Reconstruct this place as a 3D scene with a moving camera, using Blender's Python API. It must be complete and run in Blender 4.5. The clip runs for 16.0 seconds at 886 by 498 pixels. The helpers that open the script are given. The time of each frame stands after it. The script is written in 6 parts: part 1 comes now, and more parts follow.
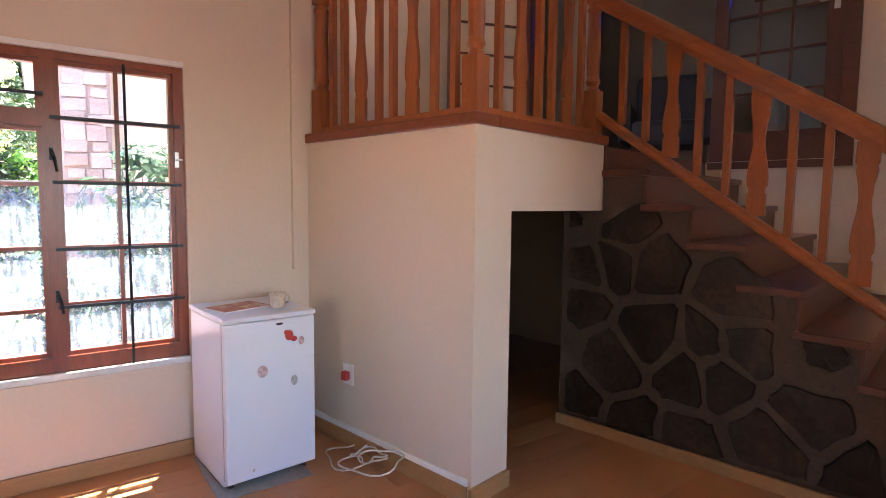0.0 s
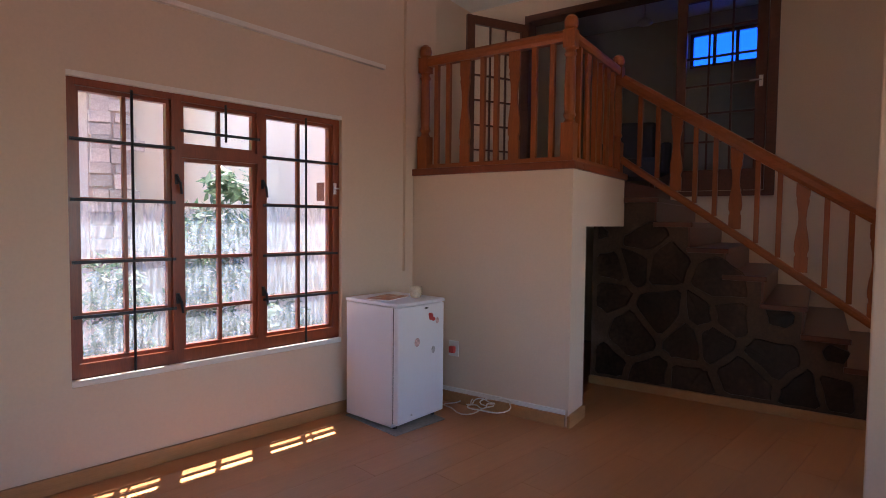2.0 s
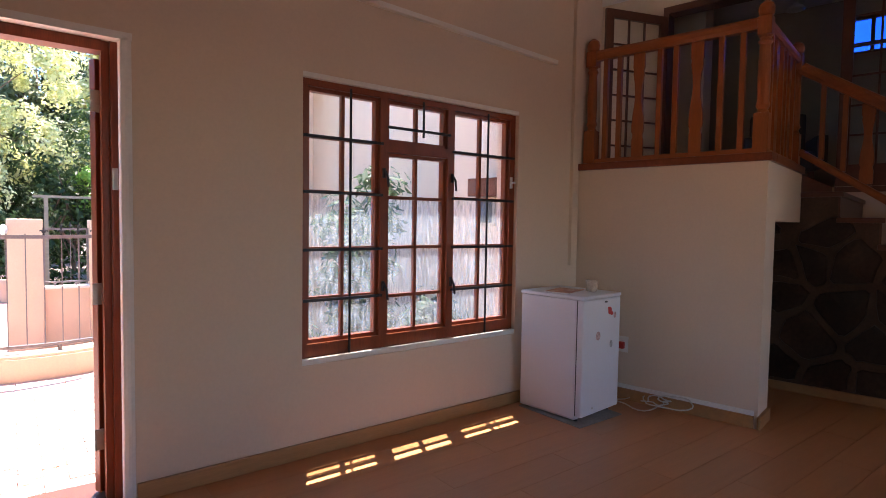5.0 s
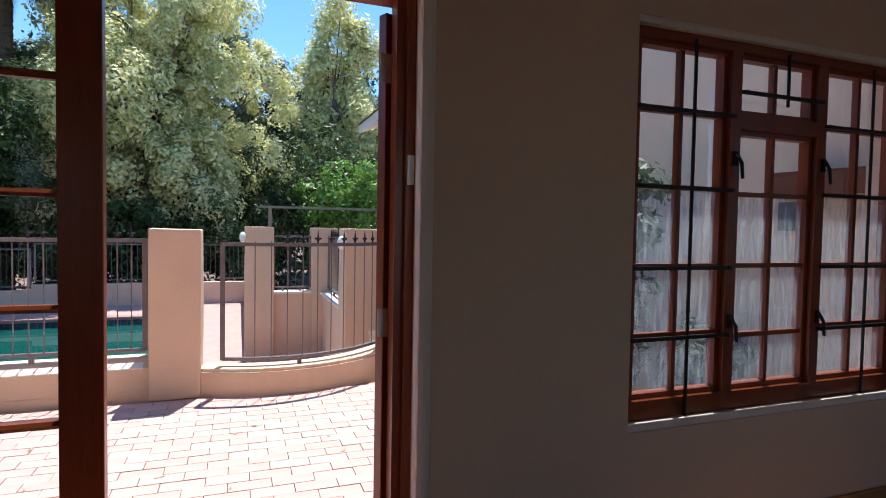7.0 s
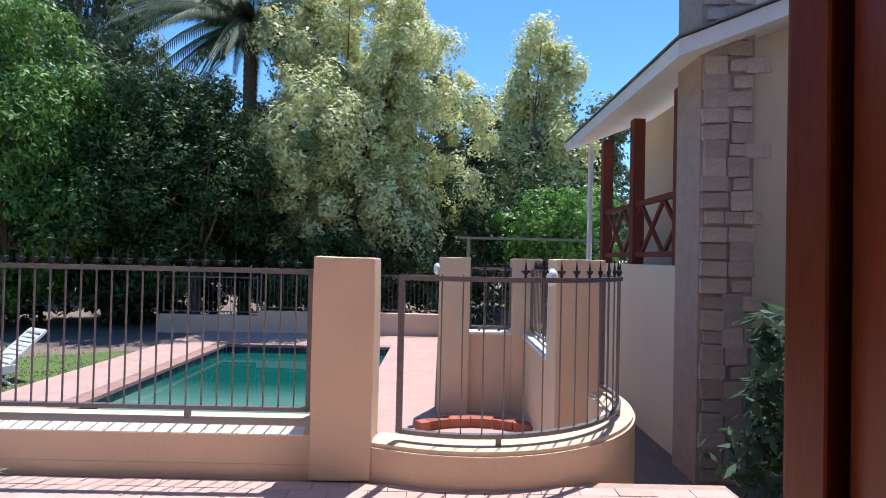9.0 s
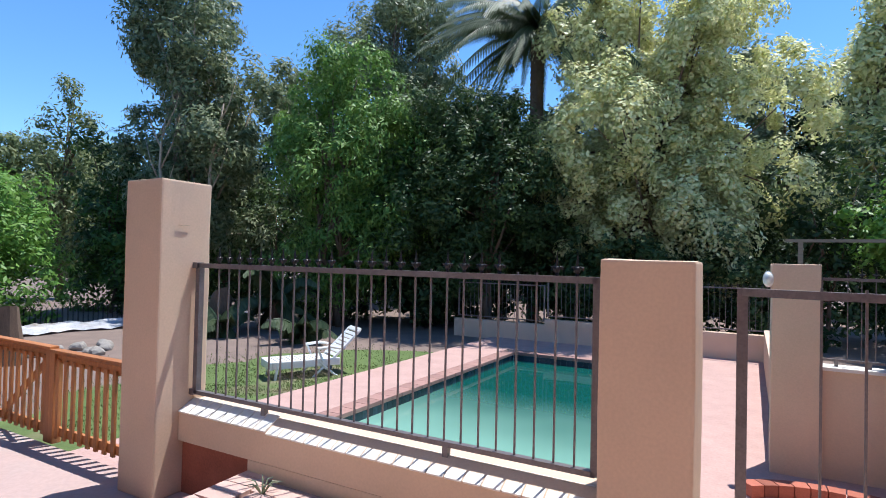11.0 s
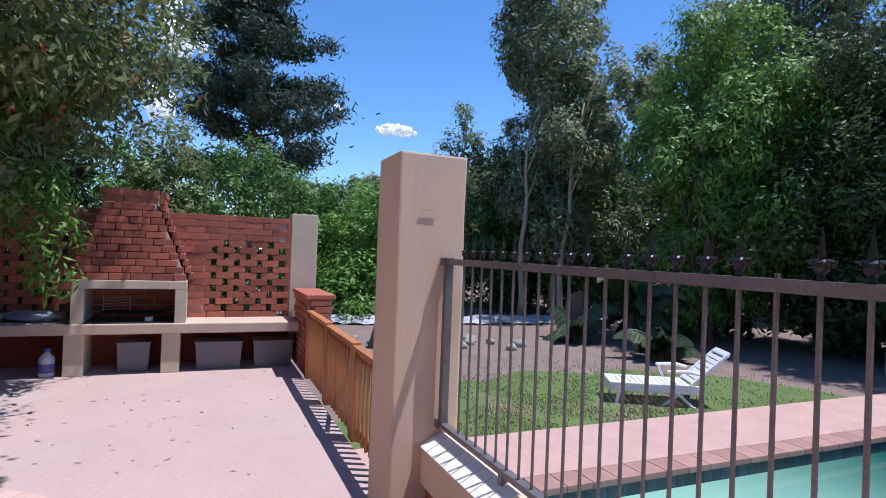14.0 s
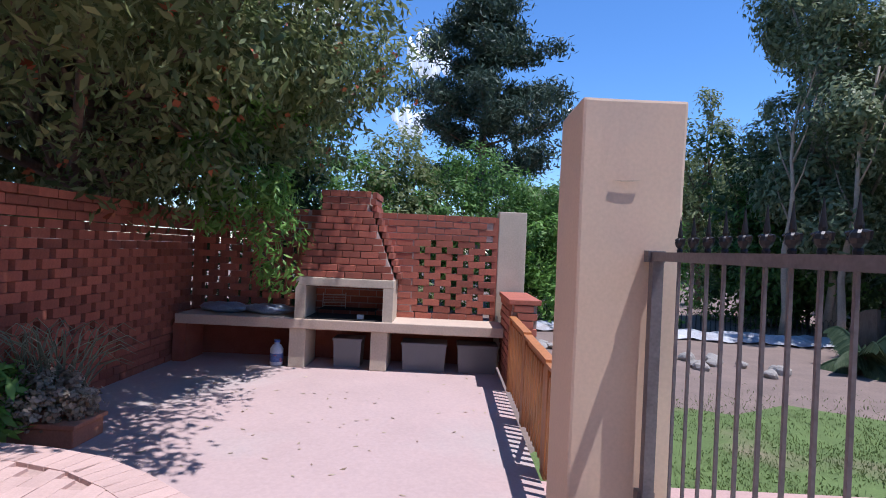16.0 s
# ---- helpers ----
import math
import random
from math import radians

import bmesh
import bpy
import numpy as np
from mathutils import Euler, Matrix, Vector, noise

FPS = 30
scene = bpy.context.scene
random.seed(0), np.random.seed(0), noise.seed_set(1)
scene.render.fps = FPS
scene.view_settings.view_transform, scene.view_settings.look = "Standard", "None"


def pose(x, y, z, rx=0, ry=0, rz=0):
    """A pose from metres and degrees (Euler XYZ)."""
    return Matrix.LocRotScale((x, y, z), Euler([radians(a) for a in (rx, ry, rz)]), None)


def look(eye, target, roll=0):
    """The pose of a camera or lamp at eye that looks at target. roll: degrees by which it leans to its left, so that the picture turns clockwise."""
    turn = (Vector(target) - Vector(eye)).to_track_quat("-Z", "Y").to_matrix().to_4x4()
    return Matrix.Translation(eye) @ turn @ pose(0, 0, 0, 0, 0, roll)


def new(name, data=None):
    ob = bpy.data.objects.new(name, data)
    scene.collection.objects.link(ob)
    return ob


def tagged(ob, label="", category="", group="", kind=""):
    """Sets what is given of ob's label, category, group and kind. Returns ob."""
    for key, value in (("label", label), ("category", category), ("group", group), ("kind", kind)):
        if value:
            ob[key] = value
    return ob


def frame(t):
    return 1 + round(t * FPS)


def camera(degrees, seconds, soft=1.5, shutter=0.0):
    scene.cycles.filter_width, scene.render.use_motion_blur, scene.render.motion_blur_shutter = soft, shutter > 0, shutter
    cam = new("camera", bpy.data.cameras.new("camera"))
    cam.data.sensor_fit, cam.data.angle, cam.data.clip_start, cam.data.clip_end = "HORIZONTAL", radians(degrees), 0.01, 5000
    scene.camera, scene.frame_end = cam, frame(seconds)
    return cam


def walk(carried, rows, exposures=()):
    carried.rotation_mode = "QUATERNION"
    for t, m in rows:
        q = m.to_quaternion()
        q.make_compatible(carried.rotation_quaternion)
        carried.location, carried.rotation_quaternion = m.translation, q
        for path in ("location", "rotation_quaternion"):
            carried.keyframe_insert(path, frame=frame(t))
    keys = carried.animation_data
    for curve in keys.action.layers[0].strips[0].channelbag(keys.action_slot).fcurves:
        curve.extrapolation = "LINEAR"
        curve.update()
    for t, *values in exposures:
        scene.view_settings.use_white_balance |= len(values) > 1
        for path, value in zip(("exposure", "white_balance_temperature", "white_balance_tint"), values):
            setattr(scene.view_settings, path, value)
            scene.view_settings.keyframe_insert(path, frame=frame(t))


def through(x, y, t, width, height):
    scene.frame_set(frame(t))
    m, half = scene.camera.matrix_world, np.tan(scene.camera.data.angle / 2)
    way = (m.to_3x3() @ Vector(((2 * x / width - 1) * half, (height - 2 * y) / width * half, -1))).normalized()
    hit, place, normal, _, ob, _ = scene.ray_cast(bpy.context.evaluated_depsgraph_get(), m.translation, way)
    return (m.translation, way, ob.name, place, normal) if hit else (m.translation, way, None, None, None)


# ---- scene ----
cam = camera(77.3, 16.0, soft=0.95)
PATH = [
    (0, (0.382, -0.063, 1.406), (1.551, 1.551, 1.24), 0.6),
    (0.5, (-0.047, -0.16, 1.393), (1.237, 1.367, 1.251), 0.5),
    (1, (-0.525, -0.178, 1.399), (0.833, 1.286, 1.286), 0.5),
    (1.5, (-0.948, -0.178, 1.386), (0.453, 1.245, 1.29), 0.5),
    (2, (-1.295, -0.136, 1.384), (0.125, 1.269, 1.29), 0.6),
    (2.5, (-1.528, -0.034, 1.407), (-0.098, 1.36, 1.298), 0.6),
    (3, (-1.673, 0.07, 1.385), (-0.228, 1.449, 1.281), 0.7),
    (5.5, (-1.926, 0.505, 1.295), (-0.803, 2.158, 1.205), 0.8),
    (6, (-1.978, 0.801, 1.264), (-0.979, 2.532, 1.181), 0.7),
    (6.5, (-2.026, 1.109, 1.278), (-1.198, 2.928, 1.196), 1.0),
    (7, (-2.063, 1.431, 1.304), (-1.37, 3.305, 1.23), 1.0),
    (7.5, (-2.009, 1.78, 1.316), (-1.486, 3.71, 1.276), 0.2),
    (8, (-1.947, 2.134, 1.294), (-1.576, 4.099, 1.302), 1.2),
    (8.2, (-1.938, 2.29, 1.285), (-1.63, 4.266, 1.31), 1.3),
    (10.3, (-2.038, 3.449, 1.27), (-2.644, 5.355, 1.301), 1.1),
    (10.5, (-2.075, 3.533, 1.267), (-2.782, 5.404, 1.302), 1.2),
    (11, (-2.152, 3.784, 1.249), (-3.126, 5.531, 1.286), 1.3),
    (11.5, (-2.229, 4.012, 1.245), (-3.395, 5.636, 1.278), 1.5),
    (12, (-2.293, 4.245, 1.234), (-3.634, 5.729, 1.265), 1.6),
    (12.5, (-2.383, 4.472, 1.219), (-3.895, 5.781, 1.247), 1.7),
    (13, (-2.489, 4.677, 1.216), (-4.13, 5.819, 1.241), 1.9),
    (13.5, (-2.611, 4.898, 1.225), (-4.364, 5.86, 1.245), 2.1),
    (14, (-2.759, 5.095, 1.213), (-4.599, 5.878, 1.228), 2.2),
    (14.5, (-2.935, 5.249, 1.198), (-4.846, 5.84, 1.208), 2.3),
    (15, (-3.105, 5.358, 1.206), (-5.068, 5.741, 1.211), 2.4),
    (15.5, (-3.3, 5.46, 1.202), (-5.292, 5.645, 1.202), 2.4),
    (16, (-3.459, 5.53, 1.162), (-5.459, 5.508, 1.163), 2.6),
]
EXPOSURES = [(0.0, 4.1, 6400, 19), (0.5, 3.95, 6400, 19), (1.5, 3.4, 6400, 19), (3.0, 2.5, 6600, 23), (5.5, 2.65, 6650, 19), (6.0, 2.2, 6550, 17), (6.5, 1.5, 6350, 15), (7.0, 0.9, 6150, 13), (7.5, 0.7, 5950, 12), (8.0, 0.65, 5850, 10), (10.5, 0.60, 5950, 10), (12.5, 0.50, 5900, 12), (14.0, 0.32, 5750, 16), (15.0, 0.12, 5650, 18), (16.0, 0.36, 5650, 18)]
walk(cam, [(t, look(eye, target, roll)) for t, eye, target, roll in PATH], EXPOSURES)

# ---- world, sun, exposure ----
SUN_WAY = Vector((0.14, 0.30, 1.0)).normalized()
world = bpy.data.worlds.new("sky")
scene.world = world
world.use_nodes = True
sky_node = world.node_tree.nodes.new("ShaderNodeTexSky")
sky_node.sky_type, sky_node.sun_disc = "NISHITA", False
sky_node.sun_elevation, sky_node.sun_rotation = math.asin(SUN_WAY.z), math.atan2(SUN_WAY.x, SUN_WAY.y)
sky_node.altitude, sky_node.air_density, sky_node.dust_density, sky_node.ozone_density = 400, 1.0, 0.0, 5.0
world.node_tree.nodes["Background"].inputs["Strength"].default_value = 0.14
sky_tint = world.node_tree.nodes.new("ShaderNodeHueSaturation")
sky_tint.inputs["Saturation"].default_value, sky_tint.inputs["Value"].default_value = 1.14, 1.03
world.node_tree.links.new(sky_node.outputs[0], sky_tint.inputs["Color"])
world.node_tree.links.new(sky_tint.outputs[0], world.node_tree.nodes["Background"].inputs[0])
sun_data = bpy.data.lights.new("sun", "SUN")
sun_data.energy, sun_data.angle, sun_data.color = 4.5, radians(0.53), (1.0, 0.95, 0.86)
new("sun", sun_data).matrix_world = look(SUN_WAY * 40, (0, 0, 0))
# added fill lamps in two unseen, assumed window openings behind the walk
for eye, target, w, h, power in (((0.9, -3.45, 1.4), (0.9, 0, 1.3), 1.8, 1.6, 0.82), ((-4.25, -2.45, 1.4), (0, -2.45, 1.3), 1.6, 1.6, 0.42)):
    lamp_data = bpy.data.lights.new("fill_daylight", "AREA")
    lamp_data.shape, lamp_data.size, lamp_data.size_y, lamp_data.energy, lamp_data.color = "RECTANGLE", w, h, power, (1.0, 0.96, 0.92)
    new("fill_daylight", lamp_data).matrix_world = look(eye, target)


# ---- materials ----
def mat(name, color, rough=0.6, metal=0.0, var=0.12, scale=8.0, fine=60.0, bump=0.0, grain=None, island=0.0, obj=0.0,
        second=None, patch=0.0, patch_scale=1.2, spec=0.5):
    """A painted, wooden or mineral surface: two scales of noise in colour, a fine bump, and a chance shift for each piece."""
    m = bpy.data.materials.new(name)
    m.use_nodes = True
    nt, b = m.node_tree, m.node_tree.nodes["Principled BSDF"]
    N = lambda kind: nt.nodes.new("ShaderNode" + kind)
    L = nt.links.new
    tc = N("TexCoord")
    mp = N("Mapping")
    L(tc.outputs["Object"], mp.inputs[0])
    if grain:
        mp.inputs["Scale"].default_value = grain
    n1, n2 = N("TexNoise"), N("TexNoise")
    n1.inputs["Scale"].default_value, n1.inputs["Detail"].default_value = scale, 4
    n2.inputs["Scale"].default_value, n2.inputs["Detail"].default_value = fine, 3
    L(mp.outputs[0], n1.inputs[0]), L(mp.outputs[0], n2.inputs[0])
    add = N("Math")
    add.operation = "ADD"
    L(n1.outputs[0], add.inputs[0]), L(n2.outputs[0], add.inputs[1])
    value = N("MapRange")
    value.inputs["From Min"].default_value, value.inputs["From Max"].default_value = 0.6, 1.4
    value.inputs["To Min"].default_value, value.inputs["To Max"].default_value = 1 - var, 1 + var
    L(add.outputs[0], value.inputs[0])
    last = value.outputs[0]
    if island or obj:
        pick = N("NewGeometry" if island else "ObjectInfo")
        r = N("MapRange")
        s = island or obj
        r.inputs["To Min"].default_value, r.inputs["To Max"].default_value = 1 - s, 1 + s
        L(pick.outputs["Random Per Island" if island else "Random"], r.inputs[0])
        mul = N("Math")
        mul.operation = "MULTIPLY"
        L(last, mul.inputs[0]), L(r.outputs[0], mul.inputs[1])
        last = mul.outputs[0]
    base = N("Mix")
    base.data_type = "RGBA"
    base.inputs["A"].default_value = (*color, 1)
    base.inputs["B"].default_value = (*(second or color), 1)
    if second:
        n3 = N("TexNoise")
        n3.inputs["Scale"].default_value, n3.inputs["Detail"].default_value = patch_scale, 6
        L(tc.outputs["Object"], n3.inputs[0])
        ramp = N("MapRange")
        ramp.inputs["From Min"].default_value, ramp.inputs["From Max"].default_value = 0.62 - patch, 0.78 - patch
        L(n3.outputs[0], ramp.inputs[0]), L(ramp.outputs[0], base.inputs["Factor"])
    else:
        base.inputs["Factor"].default_value = 0
    tint = N("HueSaturation")
    L(base.outputs["Result"], tint.inputs["Color"]), L(last, tint.inputs["Value"])
    L(tint.outputs[0], b.inputs["Base Color"])
    b.inputs["Roughness"].default_value, b.inputs["Metallic"].default_value = rough, metal
    b.inputs["Specular IOR Level"].default_value = spec
    if bump:
        bp = N("Bump")
        bp.inputs["Strength"].default_value, bp.inputs["Distance"].default_value = min(1, bump * 20), bump
        L(add.outputs[0], bp.inputs["Height"]), L(bp.outputs[0], b.inputs["Normal"])
    return m


def leaf_mat(name, color, second, through=0.35):
    """Leaves: each blade its own shade, lit through from behind."""
    m = bpy.data.materials.new(name)
    m.use_nodes = True
    nt, b = m.node_tree, m.node_tree.nodes["Principled BSDF"]
    g = nt.nodes.new("ShaderNodeNewGeometry")
    mix = nt.nodes.new("ShaderNodeMix")
    mix.data_type = "RGBA"
    mix.inputs["A"].default_value, mix.inputs["B"].default_value = (*color, 1), (*second, 1)
    nt.links.new(g.outputs["Random Per Island"], mix.inputs["Factor"])
    nt.links.new(mix.outputs["Result"], b.inputs["Base Color"])
    b.inputs["Roughness"].default_value = 0.5
    b.inputs["Specular IOR Level"].default_value = 0.3
    t = nt.nodes.new("ShaderNodeBsdfTranslucent")
    nt.links.new(mix.outputs["Result"], t.inputs["Color"])
    both = nt.nodes.new("ShaderNodeMixShader")
    both.inputs[0].default_value = through
    nt.links.new(b.outputs[0], both.inputs[1]), nt.links.new(t.outputs[0], both.inputs[2])
    nt.links.new(both.outputs[0], nt.nodes["Material Output"].inputs["Surface"])
    return m


def glass_mat(name, dirt=0.0, tint=(1, 1, 1)):
    """Thin window glass: clear, with Fresnel gloss, and water streaks that scatter the light where it is dirty."""
    m = bpy.data.materials.new(name)
    m.use_nodes = True
    nt = m.node_tree
    nt.nodes.remove(nt.nodes["Principled BSDF"])
    N = lambda kind: nt.nodes.new("ShaderNode" + kind)
    clear, gloss, fres, mix = N("BsdfTransparent"), N("BsdfGlossy"), N("LayerWeight"), N("MixShader")
    clear.inputs[0].default_value = (*tint, 1)
    gloss.inputs["Roughness"].default_value = 0.02
    fres.inputs["Blend"].default_value = 0.07
    nt.links.new(fres.outputs["Facing"], mix.inputs[0]), nt.links.new(clear.outputs[0], mix.inputs[1]), nt.links.new(gloss.outputs[0], mix.inputs[2])
    last = mix.outputs[0]
    if dirt:
        tc, mp, n, r, t, top = N("TexCoord"), N("Mapping"), N("TexNoise"), N("MapRange"), N("BsdfTranslucent"), N("MixShader")
        mp.inputs["Scale"].default_value = (1, 1, 0.16)
        mp.inputs["Rotation"].default_value = (0, 0.12, 0)
        n.inputs["Scale"].default_value, n.inputs["Detail"].default_value = 55, 5
        r.inputs["From Min"].default_value, r.inputs["From Max"].default_value = 0.42, 0.68
        r.inputs["To Min"].default_value, r.inputs["To Max"].default_value = dirt * 0.35, min(1, dirt * 1.4)
        t.inputs[0].default_value = (0.38, 0.46, 0.52, 1)
        nt.links.new(tc.outputs["Object"], mp.inputs[0]), nt.links.new(mp.outputs[0], n.inputs[0]), nt.links.new(n.outputs[0], r.inputs[0])
        nt.links.new(r.outputs[0], top.inputs[0]), nt.links.new(last, top.inputs[1]), nt.links.new(t.outputs[0], top.inputs[2])
        last = top.outputs[0]
    nt.links.new(last, nt.nodes["Material Output"].inputs["Surface"])
    return m


CREAM = mat("cream_wall_paint", (0.70, 0.60, 0.47), 0.75, var=0.05, scale=2.0, fine=90, bump=0.0015)
CREAM_IN = mat("cream_interior_paint", (0.70, 0.555, 0.415), 0.7, var=0.04, scale=1.6, fine=70, bump=0.001)
PEACH = mat("peach_plaster", (0.68, 0.50, 0.36), 0.85, var=0.08, scale=2.5, fine=70, bump=0.003, second=(0.60, 0.46, 0.35), patch=0.02)
WHITE_TRIM = mat("white_plaster_coat", (0.80, 0.76, 0.70), 0.7, var=0.06, scale=4, fine=60, bump=0.001)
CEILING = mat("white_ceiling_paint", (0.78, 0.76, 0.72), 0.8, var=0.03)
WOOD = mat("varnished_red_wood", (0.23, 0.05, 0.016), 0.3, var=0.25, scale=6, fine=40, grain=(6, 6, 0.6), bump=0.0006)
WOOD_H = mat("varnished_red_wood_level", (0.20, 0.048, 0.016), 0.3, var=0.25, scale=6, fine=40, grain=(0.6, 6, 6), bump=0.0006)
RAILWOOD = mat("orange_pine_varnish", (0.31, 0.088, 0.021), 0.3, var=0.22, scale=5, fine=40, grain=(7, 7, 0.7), bump=0.0005)
RAILWOOD_H = mat("orange_pine_varnish_level", (0.31, 0.088, 0.021), 0.3, var=0.22, scale=5, fine=40, grain=(7, 0.7, 7), bump=0.0005)
DARKWOOD = mat("dark_stair_wood", (0.12, 0.04, 0.02), 0.35, var=0.25, scale=5, fine=40, grain=(6, 0.8, 6))
LAMINATE = mat("beech_laminate", (0.50, 0.222, 0.088), 0.33, var=0.10, scale=3, fine=28, grain=(0.5, 9, 9), obj=0.05)
SKIRT = mat("skirting_wood", (0.42, 0.22, 0.085), 0.4, var=0.15, scale=4, fine=40, grain=(0.6, 6, 6))
GATEWOOD = mat("orange_gate_timber", (0.42, 0.16, 0.05), 0.55, var=0.28, scale=5, fine=45, grain=(7, 7, 0.6), bump=0.001, obj=0.12)
GREYWOOD = mat("weathered_grey_timber", (0.20, 0.18, 0.13), 0.9, var=0.25, scale=5, grain=(0.6, 6, 6))
GLASS = glass_mat("window_glass")
GLASS_DIRTY = glass_mat("water_stained_glass", 0.23)
STEEL = mat("grey_painted_steel", (0.17, 0.15, 0.155), 0.45, 0.3, var=0.25, scale=20, fine=90)
BLACKSTEEL = mat("black_iron", (0.022, 0.02, 0.022), 0.45, 0.3, var=0.3, scale=20)
CHROME = mat("worn_nickel", (0.62, 0.60, 0.56), 0.3, 0.9, var=0.1)
ENAMEL = mat("white_enamel", (0.78, 0.79, 0.82), 0.3, var=0.02, scale=3)
PLASTIC = mat("white_resin", (0.80, 0.80, 0.78), 0.42, var=0.06, scale=6)
GREYPLASTIC = mat("grey_plastic", (0.16, 0.165, 0.18), 0.5, var=0.06)
DARKPLASTIC = mat("dark_plastic", (0.03, 0.03, 0.035), 0.5, var=0.1)
STONE = mat("dark_slate", (0.034, 0.020, 0.013), 0.42, var=0.5, scale=5, fine=30, bump=0.006, obj=0.35, second=(0.07, 0.038, 0.022), patch=0.08, patch_scale=3, spec=0.2)
MORTAR = mat("brown_mortar", (0.085, 0.050, 0.032), 0.9, var=0.3, scale=6, fine=50, bump=0.006, second=(0.17, 0.12, 0.09), patch=-0.02, patch_scale=2)
BRICK = mat("red_face_brick", (0.34, 0.105, 0.065), 0.85, var=0.22, scale=9, fine=80, bump=0.003, obj=0.28)
BRICKM = mat("red_face_brick_joined", (0.34, 0.105, 0.065), 0.85, var=0.22, scale=9, fine=80, bump=0.003, island=0.28)
JOINT = mat("brick_mortar", (0.38, 0.29, 0.25), 0.95, var=0.2, scale=8, bump=0.003)
PAVER = mat("pink_clay_paver", (0.53, 0.36, 0.31), 0.85, var=0.13, scale=7, fine=80, bump=0.002, obj=0.07)
PAVERM = mat("pink_clay_paver_joined", (0.53, 0.36, 0.31), 0.85, var=0.13, scale=7, fine=80, bump=0.002, island=0.07)
SANDJOINT = mat("sand_joint", (0.43, 0.295, 0.25), 0.95, var=0.2, scale=10)
TERRACE = mat("pink_screed", (0.45, 0.325, 0.30), 0.85, var=0.10, scale=1.3, fine=35, bump=0.0015, second=(0.43, 0.36, 0.335), patch=0.10, patch_scale=0.55)
DECK = mat("pink_pool_paving", (0.47, 0.30, 0.26), 0.85, var=0.15, scale=3, fine=40, bump=0.002)
CONCRETE = mat("cast_concrete", (0.52, 0.44, 0.34), 0.85, var=0.14, scale=4, fine=50, bump=0.002)
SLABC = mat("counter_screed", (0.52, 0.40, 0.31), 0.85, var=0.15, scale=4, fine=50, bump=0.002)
SOOT = mat("sooty_firebox", (0.02, 0.018, 0.017), 0.95, var=0.4, scale=6)
SOIL = mat("lawn_and_soil", (0.20, 0.145, 0.12), 0.95, var=0.25, scale=2, fine=25, bump=0.01, second=(0.13, 0.12, 0.06), patch=0.02, patch_scale=0.28)
POOLTILE = mat("pale_pool_plaster", (0.45, 0.66, 0.56), 0.6, var=0.1, scale=1.5, fine=20)
BLUETILE = mat("dark_blue_pool_tile", (0.03, 0.05, 0.075), 0.25, var=0.3, scale=20, obj=0.4)
ROCK = mat("pale_rock", (0.30, 0.27, 0.24), 0.9, var=0.25, scale=5, fine=40, bump=0.01)
BARK = mat("grey_brown_bark", (0.15, 0.10, 0.07), 0.95, var=0.35, scale=6, fine=40, bump=0.01, grain=(3, 3, 0.6))
PALEBARK = mat("pale_bark", (0.42, 0.33, 0.25), 0.9, var=0.3, scale=4, fine=40, bump=0.004)
TERRACOTTA = mat("terracotta", (0.40, 0.17, 0.10), 0.85, var=0.2, scale=5)
REDPOST = mat("red_oxide_timber", (0.16, 0.035, 0.025), 0.55, var=0.2, grain=(5, 5, 0.6))
FASCIA = mat("white_fascia", (0.78, 0.77, 0.75), 0.6, var=0.05)
ROOFTILE = mat("grey_roof_sheet", (0.18, 0.17, 0.17), 0.7, var=0.2)
STONEPALE = mat("pale_cladding_stone", (0.42, 0.34, 0.29), 0.9, var=0.25, scale=6, fine=40, bump=0.006, obj=0.2)
# cream darkened to put the unlit hall's gloom into the paint
DARKROOM = mat("cream_paint_darkened", (0.32, 0.28, 0.22), 0.8, var=0.06)
L_GOLD = leaf_mat("golden_leaves", (0.92, 0.89, 0.52), (0.52, 0.54, 0.22), 0.36)
L_GREEN = leaf_mat("green_leaves", (0.06, 0.14, 0.03), (0.15, 0.27, 0.06))
L_BRIGHT = leaf_mat("bright_leaves", (0.12, 0.27, 0.04), (0.24, 0.40, 0.09))
L_EUC = leaf_mat("gum_leaves", (0.11, 0.155, 0.07), (0.32, 0.35, 0.19))
# greens darkened to hold the shade inside and under the trees
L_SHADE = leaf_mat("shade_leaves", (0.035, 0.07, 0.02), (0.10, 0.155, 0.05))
L_WEEP = leaf_mat("weeping_leaves", (0.10, 0.21, 0.04), (0.25, 0.39, 0.09))
# dark greens; in the belt under the trees they also carry shade
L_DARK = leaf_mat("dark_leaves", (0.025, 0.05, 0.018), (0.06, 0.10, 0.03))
L_PINE = leaf_mat("pine_needles", (0.03, 0.06, 0.04), (0.07, 0.10, 0.06), 0.15)
L_PALM = leaf_mat("palm_fronds", (0.045, 0.08, 0.035), (0.10, 0.135, 0.065), 0.2)
L_OLIVE = leaf_mat("olive_leaves", (0.10, 0.145, 0.05), (0.31, 0.34, 0.15), 0.45)
L_WINDOW = leaf_mat("blue_green_leaves", (0.04, 0.085, 0.05), (0.10, 0.16, 0.09))
L_SEDGE = leaf_mat("grey_green_blades", (0.20, 0.23, 0.14), (0.34, 0.36, 0.24), 0.25)
L_STRAW = leaf_mat("straw_leaves", (0.52, 0.42, 0.30), (0.24, 0.18, 0.12), 0.2)
L_FLOWER = leaf_mat("orange_blossom", (0.45, 0.10, 0.05), (0.5, 0.18, 0.08), 0.2)
L_GRASS = leaf_mat("grass_blades", (0.095, 0.15, 0.035), (0.19, 0.225, 0.085), 0.25)


